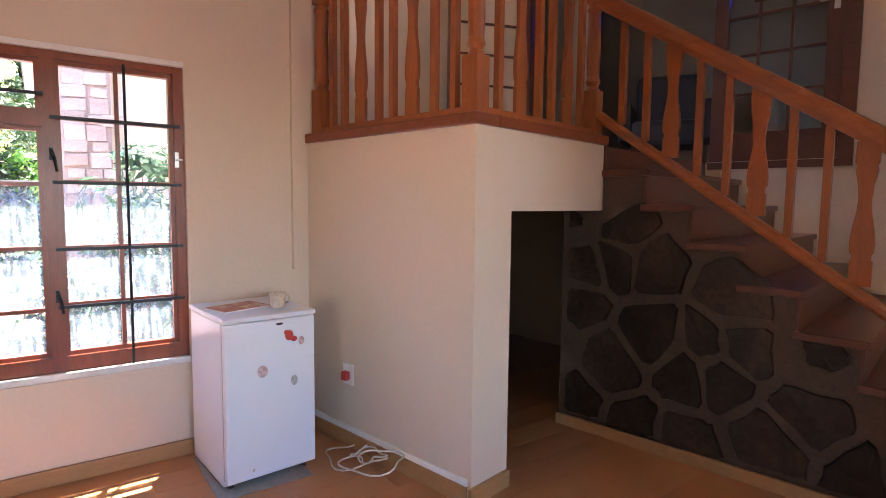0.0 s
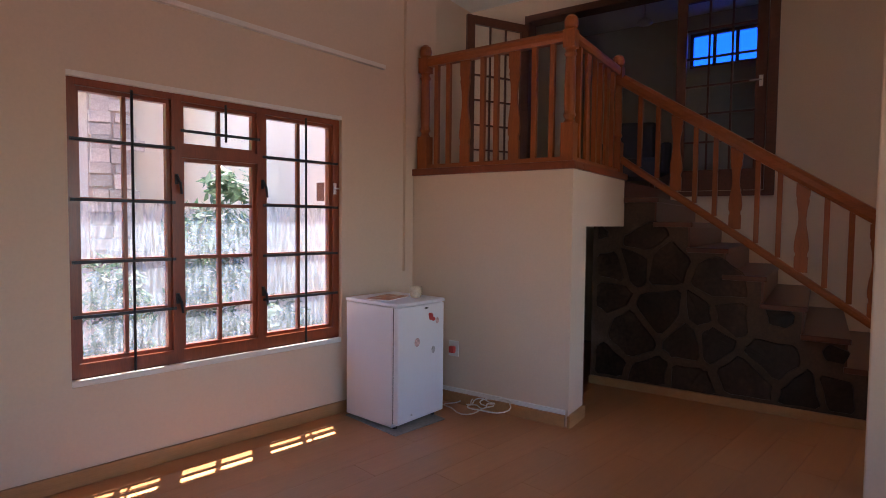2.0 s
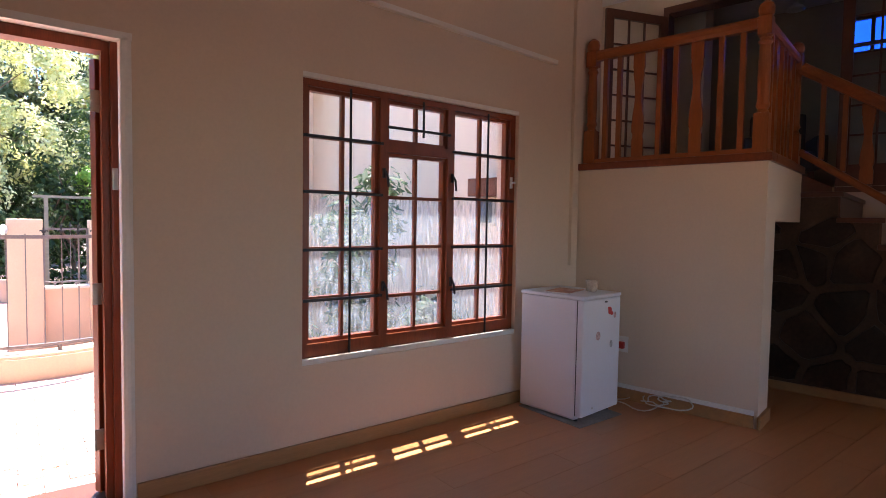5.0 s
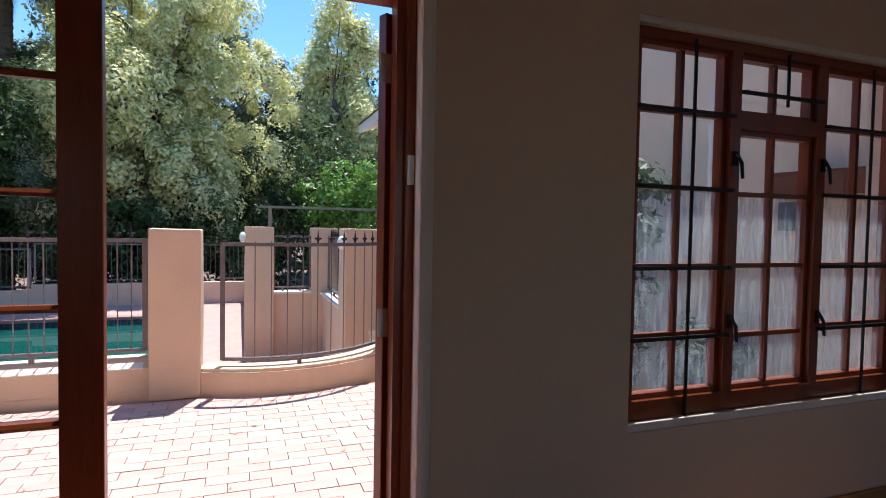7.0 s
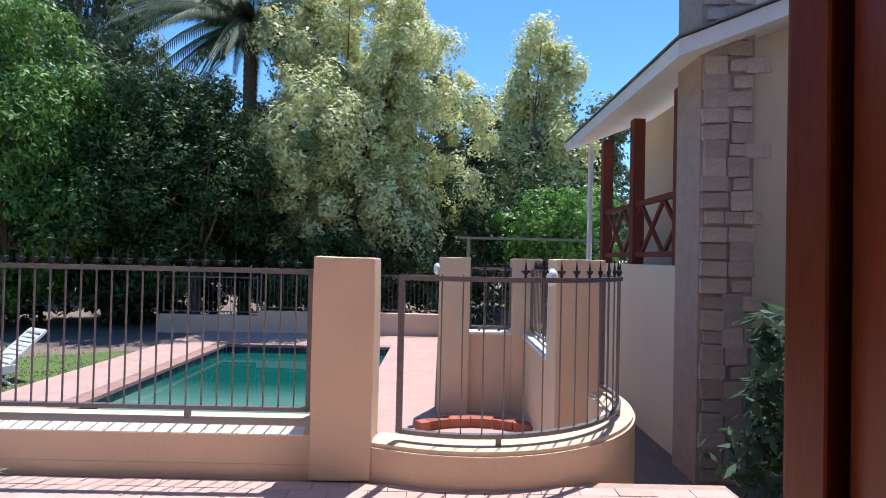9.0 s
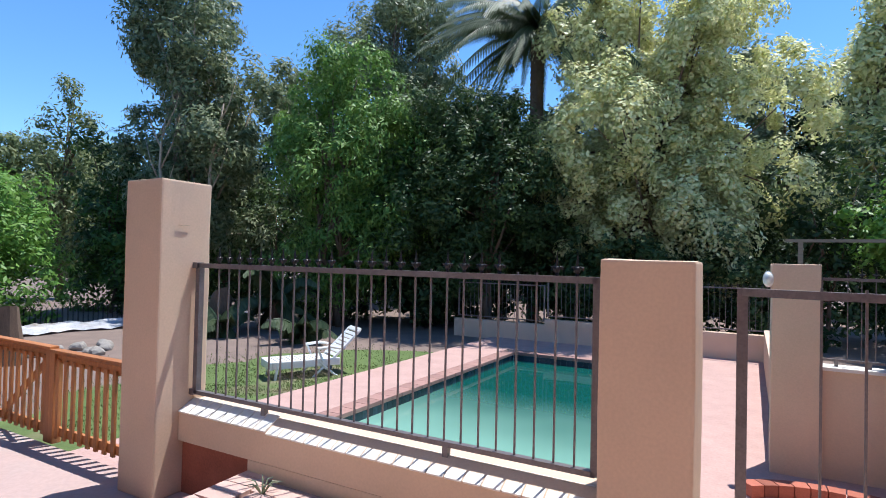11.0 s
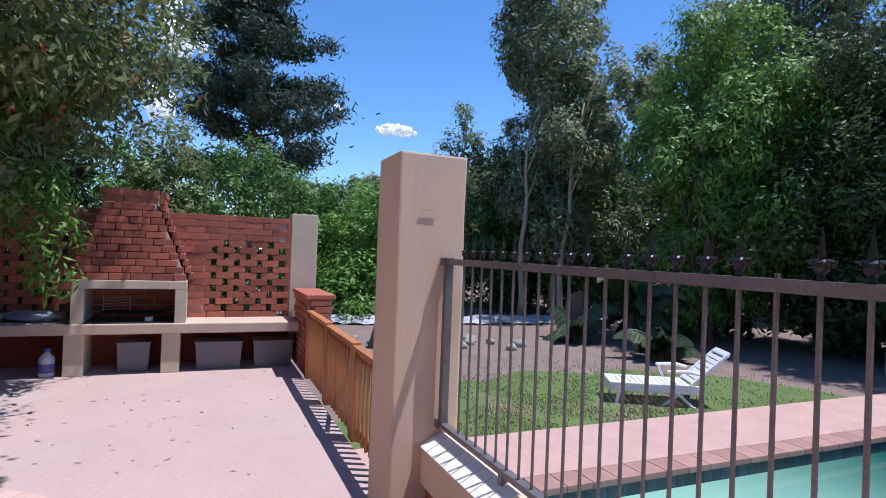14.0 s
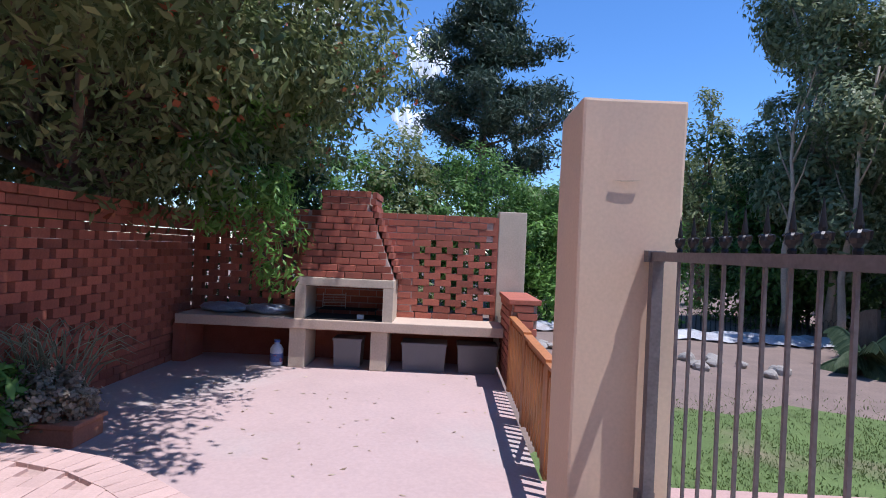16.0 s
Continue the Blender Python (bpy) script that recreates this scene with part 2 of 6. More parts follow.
CLOUD = mat("cloud_white", (0.9, 0.9, 0.92), 1.0, var=0.02)
# slight glow stands in for sunlight scattered through the clouds
CLOUD.node_tree.nodes["Principled BSDF"].inputs["Emission Color"].default_value = (0.85, 0.9, 1, 1)
CLOUD.node_tree.nodes["Principled BSDF"].inputs["Emission Strength"].default_value = 0.35


def water_mat():
    m = bpy.data.materials.new("pool_water")
    m.use_nodes = True
    nt, b = m.node_tree, m.node_tree.nodes["Principled BSDF"]
    n, bp, n2, ramp = (nt.nodes.new("ShaderNode" + k) for k in ("TexNoise", "Bump", "TexNoise", "Mix"))
    tc = nt.nodes.new("ShaderNodeTexCoord")
    n.inputs["Scale"].default_value, n.inputs["Detail"].default_value = 3, 3
    bp.inputs["Strength"].default_value, bp.inputs["Distance"].default_value = 0.15, 0.008
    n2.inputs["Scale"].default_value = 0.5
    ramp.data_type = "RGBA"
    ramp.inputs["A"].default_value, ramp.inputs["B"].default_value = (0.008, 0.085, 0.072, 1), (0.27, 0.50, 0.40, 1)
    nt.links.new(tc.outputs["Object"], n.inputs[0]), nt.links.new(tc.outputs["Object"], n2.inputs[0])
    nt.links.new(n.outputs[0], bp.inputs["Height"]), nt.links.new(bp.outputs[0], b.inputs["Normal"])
    # Y gradient paints the far end's tree shade and reflections into the colour
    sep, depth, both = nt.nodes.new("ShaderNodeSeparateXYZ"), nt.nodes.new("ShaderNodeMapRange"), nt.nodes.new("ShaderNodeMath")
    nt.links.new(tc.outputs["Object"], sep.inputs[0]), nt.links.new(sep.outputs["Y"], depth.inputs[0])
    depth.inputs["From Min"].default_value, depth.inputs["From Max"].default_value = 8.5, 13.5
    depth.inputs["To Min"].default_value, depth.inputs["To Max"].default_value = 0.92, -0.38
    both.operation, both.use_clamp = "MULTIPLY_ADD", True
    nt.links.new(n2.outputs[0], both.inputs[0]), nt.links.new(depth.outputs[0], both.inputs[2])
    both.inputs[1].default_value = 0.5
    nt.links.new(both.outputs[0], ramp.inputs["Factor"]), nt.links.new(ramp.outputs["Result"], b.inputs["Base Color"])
    b.inputs["Roughness"].default_value, b.inputs["IOR"].default_value = 0.02, 1.6
    return m


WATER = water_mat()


# ---- shape helpers ----
def box(bm, x0, y0, z0, x1, y1, z1, m=None, bev=0.0):
    vs = [bm.verts.new((x, y, z)) for z in (z0, z1) for x, y in ((x0, y0), (x1, y0), (x1, y1), (x0, y1))]
    fs = [bm.faces.new([vs[i] for i in q]) for q in ((3, 2, 1, 0), (4, 5, 6, 7), (0, 1, 5, 4), (1, 2, 6, 5), (2, 3, 7, 6), (3, 0, 4, 7))]
    if bev:
        es = list({e for f in fs for e in f.edges})
        r = bmesh.ops.bevel(bm, geom=es, offset=bev, segments=2, affect="EDGES", profile=0.6)
        vs = list({v for f in r["faces"] for v in f.verts} | {v for v in vs if v.is_valid})
    if m:
        bmesh.ops.transform(bm, matrix=m, verts=vs)
    return bm


def tube(bm, path, radii, sides=8, cap=True):
    """A round bar along a list of points."""
    pts = [Vector(p) for p in path]
    if not hasattr(radii, "__len__"):
        radii = [radii] * len(pts)
    rings = []
    for i, p in enumerate(pts):
        d = (pts[min(i + 1, len(pts) - 1)] - pts[max(i - 1, 0)]).normalized()
        side = d.cross(Vector((0, 0, 1)) if abs(d.z) < 0.9 else Vector((1, 0, 0))).normalized()
        up = side.cross(d)
        rings.append([bm.verts.new(p + radii[i] * (math.cos(a) * side + math.sin(a) * up)) for a in (2 * math.pi * k / sides for k in range(sides))])
    for r, s in zip(rings, rings[1:]):
        for k in range(sides):
            bm.faces.new((r[k], r[(k + 1) % sides], s[(k + 1) % sides], s[k]))
    if cap:
        bm.faces.new(rings[0][::-1]), bm.faces.new(rings[-1])
    return bm


def lathe(bm, profile, at=(0, 0, 0), sides=16):
    """A turned shape: rows of (radius, height) round the z axis."""
    rings = [[bm.verts.new((at[0] + r * math.cos(a), at[1] + r * math.sin(a), at[2] + z)) for a in (2 * math.pi * k / sides for k in range(sides))] for r, z in profile]
    for r, s in zip(rings, rings[1:]):
        for k in range(sides):
            bm.faces.new((r[k], r[(k + 1) % sides], s[(k + 1) % sides], s[k]))
    bm.faces.new(rings[0][::-1]), bm.faces.new(rings[-1])
    return bm


def prism(bm, outline, axis, a, b):
    """An outline of 2D points drawn out along an axis from a to b. Axis 'x': points are (y, z); 'y': (x, z); 'z': (x, y)."""
    place = {"x": lambda p, t: (t, p[0], p[1]), "y": lambda p, t: (p[0], t, p[1]), "z": lambda p, t: (p[0], p[1], t)}[axis]
    v0, v1 = [bm.verts.new(place(p, a)) for p in outline], [bm.verts.new(place(p, b)) for p in outline]
    bm.faces.new(v0), bm.faces.new(v1[::-1])
    n = len(outline)
    for i in range(n):
        bm.faces.new((v0[i], v1[i], v1[(i + 1) % n], v0[(i + 1) % n]))
    return bm


def mesh_of(name, bm, material, smooth=False):
    bmesh.ops.recalc_face_normals(bm, faces=bm.faces)
    me = bpy.data.meshes.new(name)
    bm.to_mesh(me)
    bm.free()
    me.materials.append(material)
    if smooth:
        me.shade_smooth()
    return me


def part(name, bm, material, parent, label="", smooth=False, m=None):
    ob = new(name, mesh_of(name, bm, material, smooth))
    ob.parent = parent
    if m:
        ob.matrix_basis = m
    if label:
        tagged(ob, label)
    return ob


def piece(name, me, parent, m):
    ob = new(name, me)
    ob.parent = parent
    ob.matrix_basis = m
    return ob


def solid(name, bm, material, label, category, kind="", group="", smooth=False, m=None):
    ob = tagged(new(name, mesh_of(name, bm, material, smooth)), label, category, group, kind)
    if m:
        ob.matrix_basis = m
    return ob


def thing(name, m, label, category, group="", kind=""):
    ob = tagged(new(name), label, category, group, kind)
    ob.empty_display_size = 0.1
    ob.matrix_basis = m
    return ob


B = bmesh.new
I4 = Matrix.Identity(4)
PATIO, TERR, LAWN = -0.05, -0.33, -0.92

# ---- the room: floor, walls, openings ----
WY, WO = 3.18, 3.40          # inner and outer face of the window wall
WX0, WX1, WZ0, WZ1 = -0.635, 1.02, 0.515, 2.135
DX0, DX1, DZ = -3.36, -1.50, 2.12
STAIR = pose(1.95, 1.86, 0, 0, 0, 10.5)

solid("floor", box(box(B(), -4.2, -3.4, -0.25, 6.6, WO, -0.012), 1.95, WO, -0.25, 4.6, 5.0, -0.012), SANDJOINT, "screed under a beech laminate floor", "floor", "structure")
bm = B()
for a, b, c, d in ((-4.2, DX0, -0.25, 4.2), (DX1, WX0, -0.25, 4.2), (WX1, 1.95, -0.25, 4.2)):
    box(bm, a, WY, c, b, WO, d)
box(bm, DX0, WY, DZ, DX1, WO, 4.2), box(bm, WX0, WY, -0.25, WX1, WO, WZ0), box(bm, WX0, WY, WZ1, WX1, WO, 4.2)
box(bm, DX0, WY, -0.25, DX1, WO, -0.02)
solid("wall_north", bm, CREAM_IN, "cream painted plaster wall with window and garden door", "wall", "structure")
bm = B()
box(bm, -4.4, -3.4, -0.25, -4.2, -3.25, 4.2), box(bm, -4.4, -1.65, -0.25, -4.2, WO, 4.2), box(bm, -4.4, -3.25, -0.25, -4.2, -1.65, 0.6), box(bm, -4.4, -3.25, 2.2, -4.2, -1.65, 4.2)
solid("wall_west", bm, CREAM_IN, "plain cream painted plaster wall", "wall", "structure")
bm = B()
box(bm, -4.4, -3.6, -0.25, 0.0, -3.4, 4.2), box(bm, 1.8, -3.6, -0.25, 6.6, -3.4, 4.2), box(bm, 0.0, -3.6, -0.25, 1.8, -3.4, 0.6), box(bm, 0.0, -3.6, 2.2, 1.8, -3.4, 4.2)
solid("wall_south", bm, CREAM_IN, "plain cream painted plaster wall behind the walk", "wall", "structure")
solid("wall_east", box(B(), 2.2, -3.4, -0.01, 2.36, 0.28, 4.2, bev=0.01), CREAM_IN, "cream plaster wall end beside the stairs", "wall", "structure")
solid("ceiling", box(box(B(), -4.4, -3.6, 4.2, 6.85, WO, 4.35), 1.93, WO, 4.2, 6.4, 6.6, 4.35), CEILING, "plain white ceiling over the tall room", "ceiling", "structure")
solid("pilaster_strip", box(B(), 1.60, WY - 0.03, 1.0, 1.66, WY, 4.2), CREAM_IN, "narrow plaster strip in the wall corner", "trim", "structure")
bm = B()
prism(bm, [(-1.2, 2.612), (1.39, 2.532), (1.39, 2.562), (-1.2, 2.642)], "y", WY - 0.035, WY)
solid("cable_trunking", bm, WHITE_TRIM, "thin white cable trunking on the wall", "trunking", "structure")

# laminate planks
plank = mesh_of("plank", box(B(), 0, 0, -0.012, 1.198, 0.1985, 0), LAMINATE)
floor_ob = bpy.data.objects["floor"]
k = 0
for j in range(33):
    off = (j * 0.47) % 1.2
    for i in range(-1, 7):
        x, y = -4.2 + i * 1.2 + off, -3.4 + j * 0.2
        if x < -4.2 or x > 2.9 or y + 0.2 > WY + 0.03:
            continue
        piece("plank", plank, floor_ob, pose(x, y, 0))
bm = B()
box(bm, -4.2, -3.4, -0.012, 6.6, -3.39, 0), box(bm, -4.2, -3.4, -0.011, -3.0, WY, -0.0005), box(bm, 2.9, -3.4, -0.011, 6.6, 3.18, -0.0005)
part("floor_edge", bm, LAMINATE, floor_ob)

# skirting
bm = B()
box(bm, DX1 + 0.05, WY - 0.02, 0, 1.6, WY, 0.085, bev=0.005)
solid("baseboard_north", bm, SKIRT, "honey-coloured wooden skirting board under the window", "skirting", "structure")

# window: frame, casements, panes, black bars
win = thing("window_1", pose(0, 3.26, 0), "red-brown wooden casement window with small panes and black bars", "window", kind="structure")
bm = B()
for a, b in ((-0.635, -0.592), (-0.123, -0.067), (0.397, 0.453), (0.972, 1.02)):
    box(bm, a, -0.045, WZ0 + 0.04, b, 0.045, WZ1)
for a, b in ((-0.592, -0.123), (-0.067, 0.397), (0.453, 0.972)):
    box(bm, a, -0.045, WZ1 - 0.065, b, 0.045, WZ1), box(bm, a, -0.045, WZ0 + 0.04, b, 0.045, WZ0 + 0.11)
box(bm, -0.067, -0.045, 1.748, 0.397, 0.045, 1.812)
part("window_frame", bm, WOOD, win)
part("window_sill", box(B(), -0.635, -0.078, WZ0, 1.02, -0.046, WZ0 + 0.035, bev=0.006), WHITE_TRIM, win, "white plastered inner sill")
part("lower_sill", box(B(), -0.635, -0.046, WZ0 + 0.001, 1.02, 0.06, WZ0 + 0.04), WOOD_H, win)
bm = B()
box(bm, WX0, -0.079, WZ1 - 0.028, WX1, -0.047, WZ1 - 0.001)
part("head_lining", bm, WHITE_TRIM, win)
BAYS = ((-0.592, -0.123, (0.625, 0.88, 1.165, 1.49, 1.80, 2.07)), (-0.067, 0.397, (0.625, 0.86, 1.165, 1.475, 1.748)), (0.453, 0.972, (0.625, 0.88, 1.165, 1.49, 1.80, 2.07)), (-0.067, 0.397, (1.812, 2.07)))
for a, b, zs in BAYS:
    bm = B()
    s = 0.021
    box(bm, a, -0.02, zs[0], a + s, 0.025, zs[-1]), box(bm, b - s, -0.02, zs[0], b, 0.025, zs[-1])
    box(bm, a + s, -0.02, zs[0], b - s, 0.025, zs[0] + s), box(bm, a + s, -0.02, zs[-1] - s, b - s, 0.025, zs[-1])
    mid = (a + b) / 2
    for z in zs[1:-1]:
        box(bm, a + s, -0.012, z - 0.010, b - s, 0.018, z + 0.010)
    for z0, z1 in zip(zs, zs[1:]):
        lo, hi = (z0 + s if z0 == zs[0] else z0 + 0.010), (z1 - s if z1 == zs[-1] else z1 - 0.010)
        box(bm, mid - 0.010, -0.012, lo, mid + 0.010, 0.018, hi)
        for x0, x1 in ((a + s, mid - 0.010), (mid + 0.010, b - s)):
            p = part("pane", box(B(), x0 - 0.003, 0.0, lo - 0.003, x1 + 0.003, 0.004, hi + 0.003), GLASS_DIRTY if z1 < 1.52 else GLASS, win)
            p.visible_shadow = z1 < 1.2
    part("casement", bm, WOOD, win)
bm = B()
for x in (-0.33, 0.745):
    tube(bm, [(x, -0.055, WZ0 + 0.02), (x, -0.055, WZ1 - 0.05)], 0.0075, 6)
tube(bm, [(0.19, -0.055, 1.86), (0.19, -0.055, WZ1 - 0.05)], 0.0075, 6)
part("upright_bars", bm, BLACKSTEEL, win, "thin black iron burglar bars")
for a, b, zs in ((-0.62, -0.11, (0.875, 1.16, 1.485, 1.795)), (0.43, 1.0, (0.875, 1.16, 1.485, 1.795)), (-0.075, 0.41, (1.90,))):
    for z in zs:
        bm = B()
        box(bm, a, -0.062, z - 0.008, b, -0.052, z + 0.008)
        tube(bm, [(a + 0.012, -0.055, z), (a + 0.012, -0.068, z)], 0.009, 8), tube(bm, [(b - 0.012, -0.055, z), (b - 0.012, -0.068, z)], 0.009, 8)
        part("level_bar", bm, BLACKSTEEL, win)
for x, z in ((0.43, 1.62), (0.43, 0.93), (-0.10, 1.62), (-0.10, 0.93)):
    bm = B()
    box(bm, x - 0.008, -0.058, z - 0.03, x + 0.008, -0.046, z + 0.03)
    tube(bm, [(x, -0.058, z + 0.02), (x + 0.012, -0.075, z - 0.02), (x + 0.02, -0.075, z - 0.085)], [0.009, 0.008, 0.007], 6)
    part("window_catch", bm, BLACKSTEEL, win)
bm = B()
box(bm, 0.972, -0.058, 1.58, 0.99, -0.046, 1.66), tube(bm, [(0.98, -0.058, 1.62), (0.98, -0.075, 1.62), (1.005, -0.075, 1.62)], 0.006, 6)
part("window_catch", bm, CHROME, win)

# garden door: frame, fixed left leaf, right leaf swung open outside
door = thing("door_1", pose(0, 0, 0), "red-brown wooden glazed double door, one leaf open", "door", kind="structure")
bm = B()
box(bm, DX1 - 0.03, 3.245, 0.0, DX1, 3.34, DZ), box(bm, DX1 - 0.062, 3.268, 0.0, DX1 - 0.03, 3.34, DZ), box(bm, DX0, 3.245, 0.0, DX0 + 0.05, 3.34, DZ), box(bm, DX0 + 0.05, 3.245, DZ - 0.05, DX1 - 0.062, 3.34, DZ)
part("door_frame", bm, WOOD, door)
bm = B()
box(bm, DX1 - 0.003, WY - 0.008, 0, DX1 + 0.05, WY + 0.06, DZ + 0.028, bev=0.02)
box(bm, DX0 - 0.028, WY - 0.008, DZ - 0.003, DX1 + 0.049, WY + 0.06, DZ + 0.03)
part("plaster_edge", bm, WHITE_TRIM, door, "pale rounded plaster edge of the opening")
part("threshold", box(B(), DX0, 3.2, -0.055, DX1, WO + 0.12, 0.0, bev=0.008), DARKWOOD, door)


def leaf(name, w, m, handle=True):
    """A glazed door leaf: w wide, hinged at its own origin, drawn along its x."""
    ob = thing(name, m, "", "")
    ob.parent = door
    h, st = 2.055, 0.115
    bm = B()
    box(bm, 0, -0.022, 0.01, st, 0.022, h, bev=0.004), box(bm, w - st, -0.022, 0.01, w, 0.022, h, bev=0.004)
    box(bm, st, -0.022, 0.01, w - st, 0.022, 0.20), box(bm, st, -0.022, h - 0.1, w - st, 0.022, h)
    part("leaf_frame", bm, WOOD, ob)
    zs = [0.20, 0.385, 0.72, 1.055, 1.385, 1.715, h - 0.1]
    bars = B()
    for z in zs[1:-1]:
        prism(bars, [(-0.018, z), (-0.012, z + 0.011), (0.012, z + 0.011), (0.018, z), (0.012, z - 0.011), (-0.012, z - 0.011)], "x", st, w - st)
    part("glazing_bars", bars, WOOD_H, ob)
    for z0, z1 in zip(zs, zs[1:]):
        p = part("pane", box(B(), st, -0.002, z0 + 0.008, w - st, 0.002, z1 - 0.008), GLASS, ob)
        p.visible_shadow = False
    return ob


leaf("fixed_leaf", 0.90, pose(DX0 + 0.03, 3.30, 0))
right_leaf = leaf("open_leaf", 0.90, pose(-1.588, 3.366, 0, 0, 0, 24))
for z in (0.27, 0.965, 1.86):
    bm = B()
    box(bm, -1.600, 3.3385, z - 0.05, -1.5625, 3.3415, z + 0.05), tube(bm, [(-1.570, 3.346, z - 0.05), (-1.570, 3.346, z + 0.05)], 0.007, 8)
    part("hinge", bm, CHROME, door)
bm = B()
box(bm, DX1 - 0.026, 3.2425, 1.45, DX1 - 0.002, 3.2455, 1.55), box(bm, DX1 - 0.020, 3.241, 1.475, DX1 - 0.008, 3.2425, 1.525)
part("strike_plate", bm, CHROME, door)

# ---- platform, stone stair wall, stairs ----
PT = 1.755
bm = B()
box(bm, 0, 0, 0.0, 0.14, 1.34, PT), box(bm, 0.14, 0, 0.0, 0.27, 0.16, PT), box(bm, 0.27, 0, 1.37, 1.17, 0.16, PT)
for v in bm.verts:
    v.co = STAIR @ v.co
solid("wall_platform", bm, CREAM_IN, "cream plastered half wall carrying the upper landing", "wall", "structure")
solid("landing_floor", box(B(), 0.14, 0.16, 1.58, 2.9, 2.6, PT - 0.002), DARKWOOD, "dark wooden landing above the half wall", "landing", "structure", m=STAIR)
bm = B()
box(bm, -0.02, -0.02, PT, 0.14, 1.34, PT + 0.055, bev=0.008), box(bm, 0.14, -0.02, PT, 1.19, 0.14, PT + 0.055, bev=0.008)
solid("landing_trim", bm, WOOD_H, "red-brown wooden edge board of the landing", "trim", "structure", m=STAIR)
bm = B()
box(bm, -0.022, 0.02, 0, 0, 1.34, 0.085, bev=0.004), box(bm, -0.022, -0.022, 0, 0.27, 0, 0.085, bev=0.004)
solid("baseboard_platform", bm, SKIRT, "honey-coloured wooden skirting board", "skirting", "structure", m=STAIR)
solid("trim_platform", box(B(), -0.014, 0.02, 0.086, 0, 1.34, 0.118, bev=0.003), WHITE_TRIM, "pale painted strip above the skirting board", "trim", "structure", m=STAIR)
solid("baseboard_stone", box(B(), 1.135, -3.0, 0, 1.155, 0.26, 0.07, bev=0.004), SKIRT, "wooden skirting board along the stone wall", "skirting", "structure", m=STAIR)
STEPS = [(-0.28 - 0.26 * i, 1.61 - 0.2 * i) for i in range(8)]
out = [(0.26, 0.0), (0.26, 1.372), (0.0, 1.372), (0.0, 1.55)]
for i, (v, z) in enumerate(STEPS):
    out += [(out[-1][0], z - 0.04), (v + 0.035, z - 0.04)]
out += [(out[-1][0], 0.0)]
bm = prism(B(), out, "x", 1.18, 1.34)
stone_wall = solid("wall_stone", bm, MORTAR, "dark slate stone wall under the stairs with wide mortar joints", "wall", "structure", m=STAIR)


def inside_steps(y, z):
    if y > 0.25 or z < 0.03 or (y > -0.02 and z > 1.34):
        return False
    top = 1.34
    for v, zz in STEPS:
        if y <= v + 0.035 + 0.26:
            top = zz - 0.06
    return z < top


def cells(points, bounds):
    """Cut a rectangle into the patches that lie nearest to each point."""
    for i, p in enumerate(points):
        poly = [(bounds[0], bounds[1]), (bounds[2], bounds[1]), (bounds[2], bounds[3]), (bounds[0], bounds[3])]
        for j, q in enumerate(points):
            if i == j or abs(p[0] - q[0]) > 1 or abs(p[1] - q[1]) > 1:
                continue
            nx, ny = q[0] - p[0], q[1] - p[1]
            c = (nx * (p[0] + q[0]) + ny * (p[1] + q[1])) / 2
            cut = []
            for k in range(len(poly)):
                a, b = poly[k], poly[(k + 1) % len(poly)]
                da, db = nx * a[0] + ny * a[1] - c, nx * b[0] + ny * b[1] - c
                if da <= 0:
                    cut.append(a)
                if da * db < 0:
                    t = da / (da - db)
                    cut.append((a[0] + t * (b[0] - a[0]), a[1] + t * (b[1] - a[1])))
            poly = cut
            if not poly:
                break
        if len(poly) > 2:
            yield p, poly


def stone_piece(parent, p, poly, gap, place, material, depth):
    """A rough stone: the patch drawn in by the joint, its rim low and its face proud."""
    c = Vector(p)
    rim = []
    n = len(poly)
    for k in range(n):
        a, b = Vector(poly[k]), Vector(poly[(k + 1) % n])
        for t in (0.12, 0.5, 0.88):
            q = a.lerp(b, t)
            d = (q - c).length
            rim.append(c + (q - c) * max(0.3, (d - gap * random.uniform(0.7, 1.5)) / d))
    bm = B()
    low = [bm.verts.new(place(q.x, q.y, -0.01)) for q in rim]
    high = [bm.verts.new(place(*(c + (q - c) * 0.93), depth * random.uniform(0.75, 1.0))) for q in rim]
    for k in range(len(rim)):
        bm.faces.new((low[k], low[(k + 1) % len(rim)], high[(k + 1) % len(rim)], high[k]))
    mid = bm.verts.new(place(c.x, c.y, depth * random.uniform(0.85, 1.1)))
    for k in range(len(rim)):
        bm.faces.new((high[k], high[(k + 1) % len(rim)], mid))
    return part("stone", bm, material, parent)


rng = random.Random(5)
seeds = []
for i in range(10):
    for j in range(6):
        y, z = 0.10 - 0.33 * i + (0.15 if j % 2 else 0) + rng.uniform(-0.12, 0.12), 0.14 + 0.29 * j + rng.uniform(-0.10, 0.10)
        seeds.append((y, z))
for p, poly in cells(seeds, (-2.6, 0.06, 0.235, 1.7)):
    if not inside_steps(*p):
        continue
    poly = [(max(-2.6, min(a, 0.235)), max(0.06, b)) for a, b in poly]
    if sum(inside_steps(p[0] + 0.75 * (a - p[0]), p[1] + 0.75 * (b - p[1])) for a, b in poly) < len(poly) - 1:
        poly = [(p[0] + 0.55 * (a - p[0]), p[1] + 0.55 * (b - p[1])) for a, b in poly]
    stone_piece(stone_wall, p, poly, 0.022, lambda y, z, d: (1.18 - d, y, z), STONE, 0.018)

